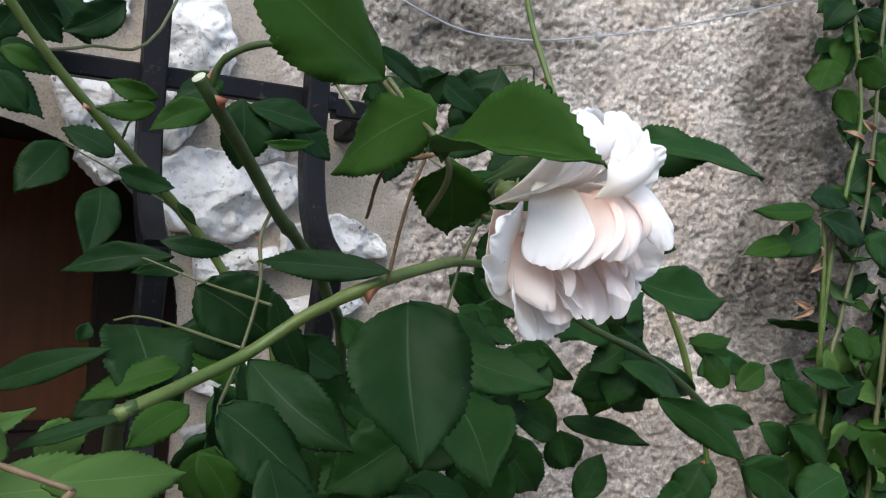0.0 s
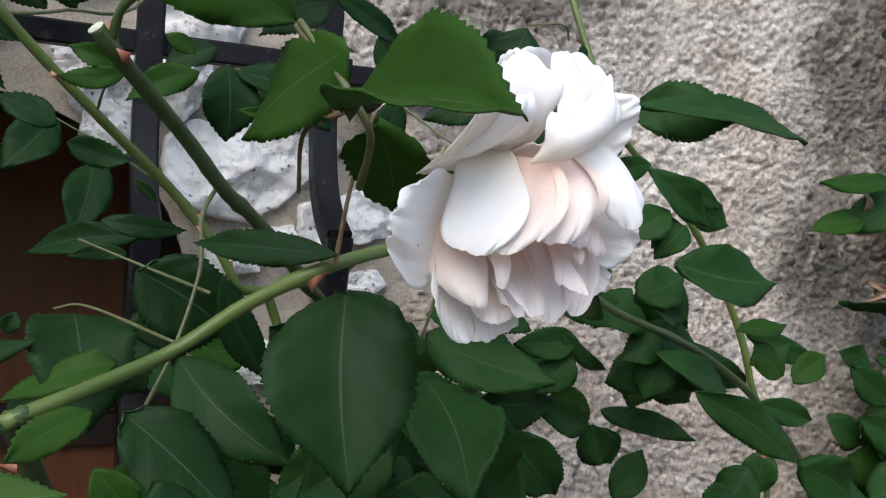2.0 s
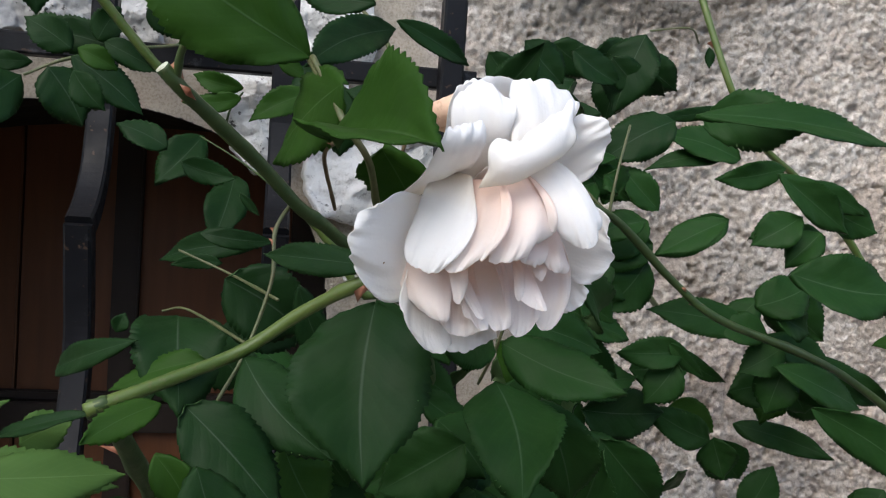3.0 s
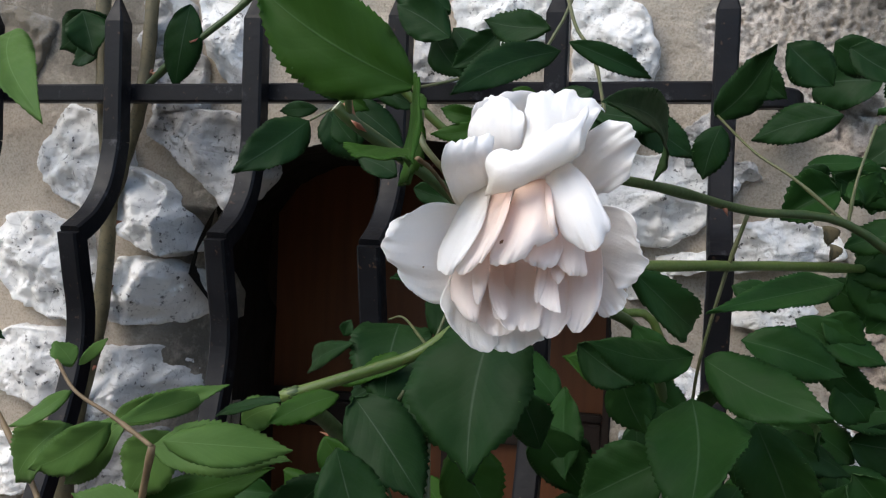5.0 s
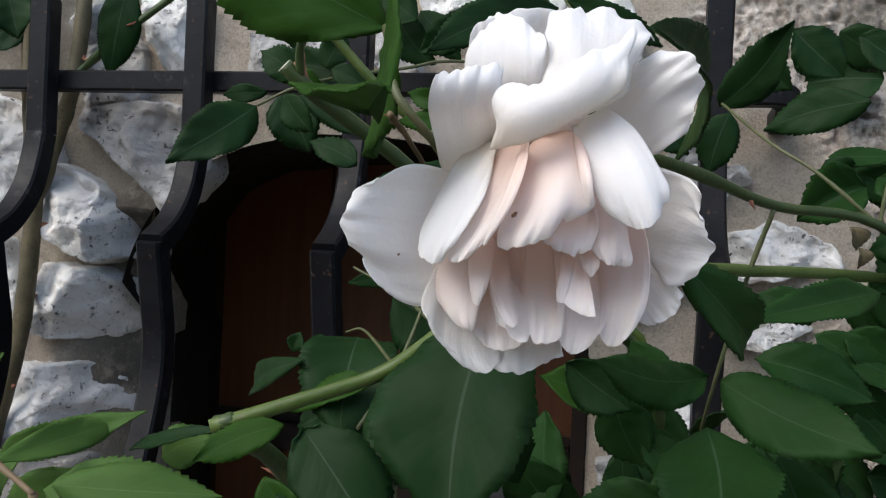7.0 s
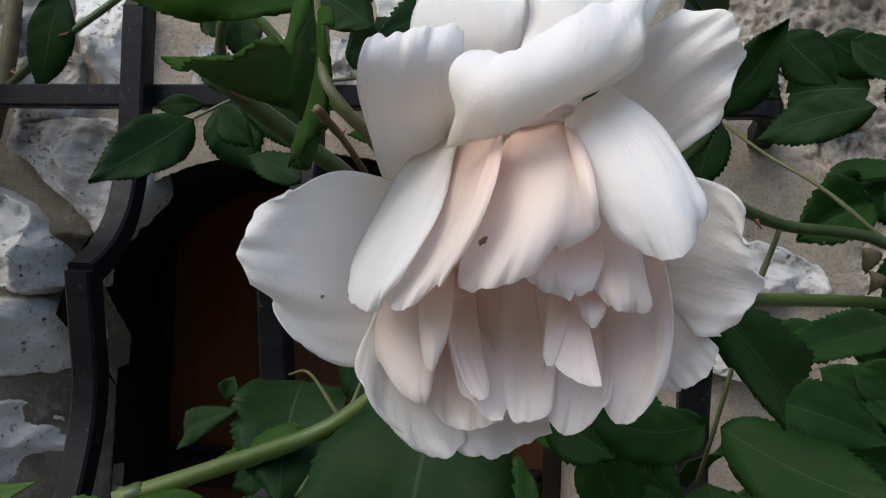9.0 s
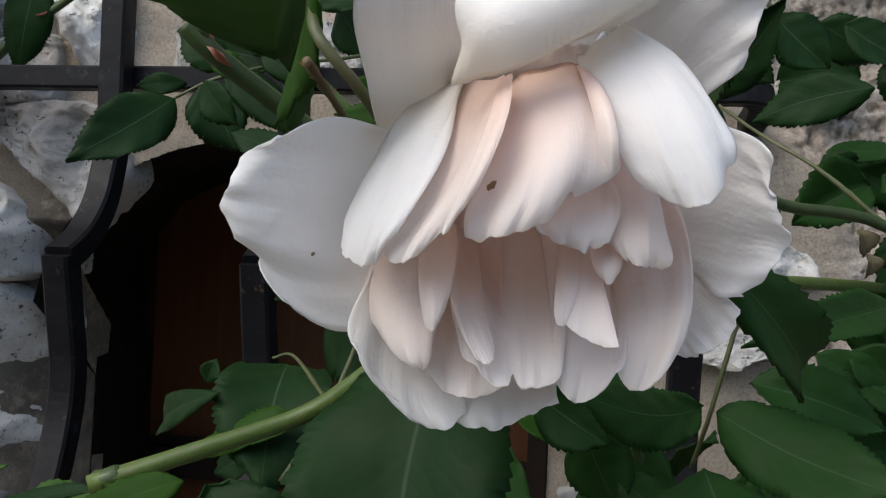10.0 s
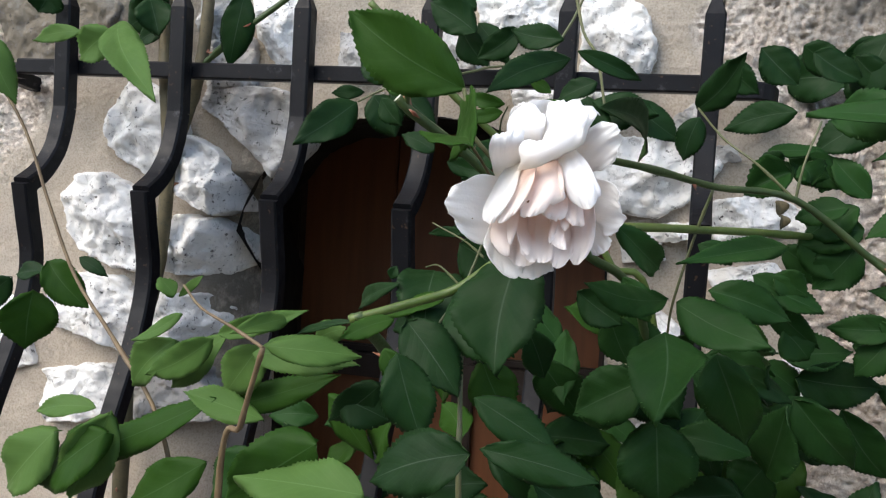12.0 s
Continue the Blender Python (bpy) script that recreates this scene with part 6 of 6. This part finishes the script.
leaf(young, yng, (0.0032, 0.4381, 1.4202), (-0.0243, 0.4385, 1.3600), 0.036, (0.306, -0.941, -0.146))
leaf(young, yng, (-0.0146, 0.4484, 1.4211), (-0.0635, 0.4494, 1.4147), 0.017, (-0.080, -0.874, 0.479))
leaf(young, mid, (0.0761, 0.4265, 1.4028), (0.0124, 0.4277, 1.3653), 0.034, (-0.165, -0.955, 0.249))
leaf(young, yng, (0.2007, 0.3640, 1.4219), (0.1267, 0.3655, 1.4224), 0.034, (-0.013, -0.828, 0.560))
leaf(young, mid, (-0.1419, 0.5613, 1.4988), (-0.1046, 0.5605, 1.4651), 0.031, (0.430, -0.756, 0.495))
leaf(young, mid, (-0.1547, 0.5615, 1.4727), (-0.1593, 0.5615, 1.4236), 0.047, (0.601, -0.797, -0.056))
leaf(young, dark, (-0.1438, 0.5613, 1.4898), (-0.1728, 0.5619, 1.4855), 0.018, (-0.068, -0.941, 0.333))
leaf(young, dark, (-0.1777, 0.5620, 1.4815), (-0.2055, 0.5625, 1.4553), 0.026, (0.139, -0.977, -0.166))
leaf(young, dark, (-0.1129, 0.5607, 1.5040), (-0.0878, 0.5602, 1.4922), 0.012, (0.233, -0.812, 0.534))
leaf(young, yng, (-0.0902, 0.5678, 1.6932), (-0.0064, 0.4859, 1.6350), 0.032, (0.052, -0.539, 0.841), roll=0)
leaf(young, yng, (-0.0834, 0.5506, 1.6793), (-0.1113, 0.5511, 1.6570), 0.030, (0.183, -0.951, -0.251))
leaf(young, yng, (-0.1192, 0.5614, 1.6810), (-0.1642, 0.5623, 1.6736), 0.015, (-0.026, -1.000, 0.032))
leaf(young, yng, (-0.1612, 0.5122, 1.6678), (-0.1328, 0.5115, 1.6210), 0.029, (0.552, -0.759, 0.345))
leaf(young, mid, (0.1954, 0.5243, 1.5034), (0.1505, 0.5252, 1.4901), 0.017, (-0.134, -0.911, 0.389))
leaf(young, yng, (0.1063, 0.4460, 1.4280), (0.0503, 0.4471, 1.4386), 0.022, (0.088, -0.826, 0.556))
leaf(young, yng, (0.0285, 0.4677, 1.4663), (-0.0072, 0.4683, 1.4311), 0.028, (0.028, -0.999, -0.046))
leaf(young, mid, (0.0061, 0.4280, 1.4123), (-0.0476, 0.4290, 1.3709), 0.040, (-0.079, -0.993, 0.079))
leaf(young, yng, (0.1294, 0.4656, 1.4771), (0.1483, 0.4653, 1.4862), 0.018, (-0.121, -0.970, 0.211))
leaf(young, yng, (0.0710, 0.4468, 1.4777), (0.1278, 0.4457, 1.4972), 0.014, (-0.121, -0.947, 0.298))
leaf(young, yng, (0.1066, 0.4261, 1.4731), (0.1736, 0.4247, 1.4736), 0.026, (-0.021, -0.843, 0.536))
leaf(old, dark, (-0.2443, 0.8843, 1.7720), (-0.3010, 0.8854, 1.7366), 0.048, (0.147, -0.953, -0.265))
leaf(old, dark, (-0.2501, 0.8843, 1.7430), (-0.2839, 0.8850, 1.7227), 0.026, (0.125, -0.963, -0.239))
leaf(old, dark, (0.0318, 0.8285, 1.7553), (0.0391, 0.8282, 1.7093), 0.032, (0.275, -0.961, 0.050))
leaf(old, dark, (-0.0016, 0.8592, 1.7579), (0.0065, 0.8590, 1.7340), 0.027, (0.284, -0.953, 0.106))
leaf(old, dark, (-0.1406, 0.8722, 1.7788), (-0.1579, 0.8723, 1.6967), 0.041, (0.434, -0.896, -0.093))
leaf(old, dark, (-0.3497, 0.8165, 1.7715), (-0.3645, 0.8167, 1.7433), 0.043, (0.483, -0.836, -0.261))
leaf(old, dark, (-0.2489, 0.8544, 1.7701), (-0.2346, 0.8540, 1.7262), 0.043, (0.561, -0.805, 0.191))
leaf(bush, mid, (1.0328, 0.8481, 1.8377), (1.0091, 0.8484, 1.7935), 0.050, (-0.657, -0.670, 0.346))
leaf(bush, dark, (1.0654, 0.8576, 1.9209), (1.0257, 0.8583, 1.8766), 0.045, (-0.505, -0.742, 0.440))
leaf(bush, dark, (1.0733, 0.8474, 1.9030), (1.1513, 0.8458, 1.8926), 0.035, (-0.044, -0.984, -0.171))
leaf(bush, mid, (1.0774, 0.8473, 1.8811), (1.1095, 0.8466, 1.8683), 0.018, (-0.171, -0.909, -0.382))
leaf(bush, mid, (1.0431, 0.8477, 1.8008), (1.0783, 0.8469, 1.7621), 0.037, (-0.486, -0.763, -0.425))
leaf(bush, mid, (1.0666, 0.8374, 1.8400), (1.1357, 0.8359, 1.8195), 0.041, (-0.101, -0.957, -0.272))
leaf(bush, dark, (1.1618, 0.8551, 1.7217), (1.0891, 0.8564, 1.6821), 0.059, (-0.319, -0.764, 0.560))
leaf(bush, mid, (0.9958, 0.8283, 1.6465), (0.8979, 0.8303, 1.6398), 0.027, (-0.042, -0.944, 0.328))
leaf(bush, dark, (1.0009, 0.8382, 1.6645), (1.0719, 0.8367, 1.6580), 0.028, (-0.007, -0.988, 0.156))
leaf(bush, dark, (1.0230, 0.8377, 1.6417), (1.1222, 0.8356, 1.6204), 0.046, (-0.012, -0.999, 0.046))
leaf(bush, lit_green, (1.0221, 0.8377, 1.6307), (0.9544, 0.8390, 1.5952), 0.046, (-0.308, -0.768, 0.560))
leaf(bush, mid, (0.9693, 0.8387, 1.6063), (0.9014, 0.8401, 1.5918), 0.032, (-0.118, -0.876, 0.467))
leaf(bush, lit_green, (1.0960, 0.8261, 1.6183), (1.1602, 0.8247, 1.5857), 0.049, (-0.141, -0.961, -0.237))
leaf(bush, yng, (1.0886, 0.8559, 1.4871), (1.1009, 0.8555, 1.4432), 0.050, (-0.715, -0.671, -0.195))
leaf(bush, yng, (1.1099, 0.8453, 1.4213), (1.1839, 0.8437, 1.4199), 0.037, (-0.009, -0.865, 0.502))
leaf(bush, yng, (1.1468, 0.8546, 1.4565), (1.2020, 0.8534, 1.4330), 0.036, (-0.023, -1.000, -0.002))
leaf(bush, mid, (1.0740, 0.8359, 1.3800), (1.1220, 0.8349, 1.3774), 0.027, (0.009, -0.864, 0.504))
leaf(bush, mid, (1.1171, 0.8350, 1.3714), (1.1824, 0.8335, 1.3299), 0.050, (-0.092, -0.990, -0.109))
leaf(bush, lit_green, (0.9943, 0.8277, 1.4535), (1.0844, 0.8258, 1.4342), 0.026, (0.038, -0.961, 0.271))
leaf(bush, lit_green, (0.9613, 0.8284, 1.4432), (1.0336, 0.8268, 1.4038), 0.037, (-0.049, -0.997, -0.049))
leaf(bush, lit_green, (0.9412, 0.8289, 1.4601), (0.9903, 0.8278, 1.4464), 0.029, (0.033, -0.980, 0.194))
leaf(bush, lit_green, (0.9807, 0.8278, 1.3884), (1.0722, 0.8258, 1.3271), 0.042, (-0.086, -0.992, -0.095))
leaf(bush, mid, (0.9885, 0.8475, 1.3424), (1.0448, 0.8463, 1.3078), 0.047, (-0.030, -1.000, -0.011))
leaf(bush, lit_green, (1.0517, 0.8062, 1.3310), (0.9810, 0.8076, 1.3014), 0.057, (-0.305, -0.646, 0.700))
leaf(bush, lit_green, (0.8947, 0.8095, 1.3398), (0.9910, 0.8073, 1.2935), 0.054, (0.049, -0.988, 0.145))
leaf(bush, lit_green, (0.9562, 0.8483, 1.3851), (1.0174, 0.8470, 1.3516), 0.038, (-0.015, -1.000, 0.015))
leaf(bush, mid, (1.1770, 0.8640, 1.4547), (1.2339, 0.8628, 1.4702), 0.035, (-0.189, -0.740, 0.645))
leaf(bush, yng, (1.1781, 0.8438, 1.3978), (1.2273, 0.8427, 1.3662), 0.039, (-0.125, -0.979, -0.160))

# withered leaves and dry tips
leaf(bush, withered_mat, (1.0927, 0.8450, 1.7700), (1.1207, 0.8400, 1.7545), 0.01, (0.3, -0.8, -0.4), curl=0.4, fold=0.6, name="withered_leaf", label="curled withered brown leaf")
leaf(bush, withered_mat, (1.0989, 0.8450, 1.7349), (1.0702, 0.8400, 1.7573), 0.012, (0.3, -0.8, 0.5), curl=0.4, fold=0.6, name="withered_leaf", label="curled withered brown leaf")
leaf(bush, withered_mat, (1.1062, 0.8450, 1.7192), (1.1274, 0.8400, 1.7162), 0.009, (0.3, -0.8, -0.4), curl=0.4, fold=0.6, name="withered_leaf", label="curled withered brown leaf")
leaf(bush, withered_mat, (0.9777, 0.8450, 1.6331), (0.9802, 0.8400, 1.6095), 0.01, (0.3, -0.8, 0.5), curl=0.4, fold=0.6, name="withered_leaf", label="curled withered brown leaf")
leaf(bush, withered_mat, (1.0242, 0.8450, 1.6104), (1.0273, 0.8400, 1.5816), 0.012, (0.3, -0.8, -0.4), curl=0.4, fold=0.6, name="withered_leaf", label="curled withered brown leaf")
leaf(bush, withered_mat, (1.0366, 0.8450, 1.5818), (1.0158, 0.8400, 1.5754), 0.008, (0.3, -0.8, 0.5), curl=0.4, fold=0.6, name="withered_leaf", label="curled withered brown leaf")
leaf(bush, withered_mat, (0.9982, 0.8450, 1.5349), (1.0373, 0.8400, 1.5193), 0.009, (0.3, -0.8, -0.4), curl=0.4, fold=0.6, name="withered_leaf", label="curled withered brown leaf")
leaf(bush, withered_mat, (1.0271, 0.8450, 1.5290), (1.0002, 0.8400, 1.5169), 0.008, (0.3, -0.8, 0.5), curl=0.4, fold=0.6, name="withered_leaf", label="curled withered brown leaf")
leaf(flower, stem_old, (0.4090, 0.6000, 1.5828), (0.4129, 0.6000, 1.5722), 0.01, (0.2, -0.9, 0.3), curl=0.3, fold=0.5, name="withered_leaf")
leaf(flower, stem_old, (0.4123, 0.6000, 1.5731), (0.4140, 0.6000, 1.5633), 0.008, (0.2, -0.9, 0.3), curl=0.3, fold=0.5, name="withered_leaf")
leaf(flower, lit_green, (0.4189, 0.6200, 1.6041), (0.3877, 0.6200, 1.5881), 0.03, (0.2, -0.9, 0.3), curl=0.3, fold=0.5)
leaf(flower, dark, (0.3994, 0.6200, 1.6159), (0.4112, 0.6200, 1.6022), 0.02, (0.2, -0.9, 0.3), curl=0.3, fold=0.5)
leaf(flower, lit_green, (0.4252, 0.6200, 1.6089), (0.4350, 0.6200, 1.5964), 0.03, (0.2, -0.9, 0.3), curl=0.3, fold=0.5)

# withered spots on the petals
blemish(centre_petal, (-0.0034, -0.0460, -0.0041), 0.0008, withered_mat, 1)
blemish(fold_petal, (-0.0205, -0.0300, -0.0046), 0.0006, dried_mat, 3)
blemish(side_petal, (-0.0390, -0.0330, -0.0086), 0.00022, withered_mat, 4)
blemish(side_petal, (-0.0297, -0.0270, -0.0139), 0.0004, withered_mat, 5)

# the folded leaf that reaches past the bloom
leaf(pruned, mid, (0.2375, 0.3600, 1.6005), (0.2585, 0.2960, 1.5970), 0.031, (-0.58, -0.25, 0.78), curl=0.05, fold=0.5, roll=0)

# the thicket behind: leaves deeper in the bush and low before the window
rng_fill = np.random.default_rng(5)


def thicket(name, label, count, lo, hi, mats, size=(0.030, 0.055), lean=(1, 1, 1)):
    """Many small toothed leaves at all angles in a stretch of the plan, joined into one."""
    holder = [leaf(None, mats[k % len(mats)], p, p + d * s, s * rng_fill.uniform(0.5, 0.68), nn, name=name)
              for k, (p, d, s, nn) in enumerate(
                  (np.array(lo) + (np.array(hi) - lo) * rng_fill.uniform(0, 1, 3) ** np.array(lean), (lambda q: q / np.linalg.norm(q))(rng_fill.normal(size=3) * (1, 0.5, 0.8) - (0, 0, 0.4)), rng_fill.uniform(*size), rng_fill.normal(size=3) * 0.5 + (0, -1, 0.5)) for _ in range(count))]
    verts, faces, slots, uvs, mat_list = [], [], [], [], []
    for ob in holder:
        me = ob.data
        o = len(verts)
        verts += [tuple(vv.co) for vv in me.vertices]
        here = []
        for mt in me.materials:
            if mt not in mat_list:
                mat_list.append(mt)
            here.append(mat_list.index(mt))
        lay = me.uv_layers[0].data
        pts = {}
        for poly in me.polygons:
            faces.append(tuple(o + k for k in poly.vertices))
            slots.append(here[poly.material_index])
            for li, vi in zip(poly.loop_indices, poly.vertices):
                pts[vi] = tuple(lay[li].uv)
        uvs += [pts.get(k, (0.5, 0.5)) for k in range(len(me.vertices))]
        bpy.data.objects.remove(ob)
        bpy.data.meshes.remove(me)
    ob = mesh_object(name, verts, faces, mat_list, uvs=uvs, slots=slots)
    tagged(ob, label, "foliage", kind="stuff")
    return ob


thicket("bush_foliage", "dense dark rose foliage growing on the wall", 330, (1.06, 0.85, 1.10), (1.44, 0.905, 2.0), [dark, lit_green, mid, dark, lit_green, mid], (0.040, 0.075), (0.75, 1, 1.5))
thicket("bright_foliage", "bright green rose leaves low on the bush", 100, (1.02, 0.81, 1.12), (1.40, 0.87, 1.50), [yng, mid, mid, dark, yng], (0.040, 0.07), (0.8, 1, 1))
thicket("low_foliage", "dense dark rose foliage below the bloom", 170, (0.02, 0.52, 1.14), (0.66, 0.80, 1.385), [dark, lit_green, mid], (0.045, 0.075))
thicket("middle_foliage", "dark rose leaves between the grille and the bloom", 46, (0.24, 0.62, 1.33), (0.46, 0.80, 1.465), [dark, lit_green, dark, mid], (0.045, 0.07))
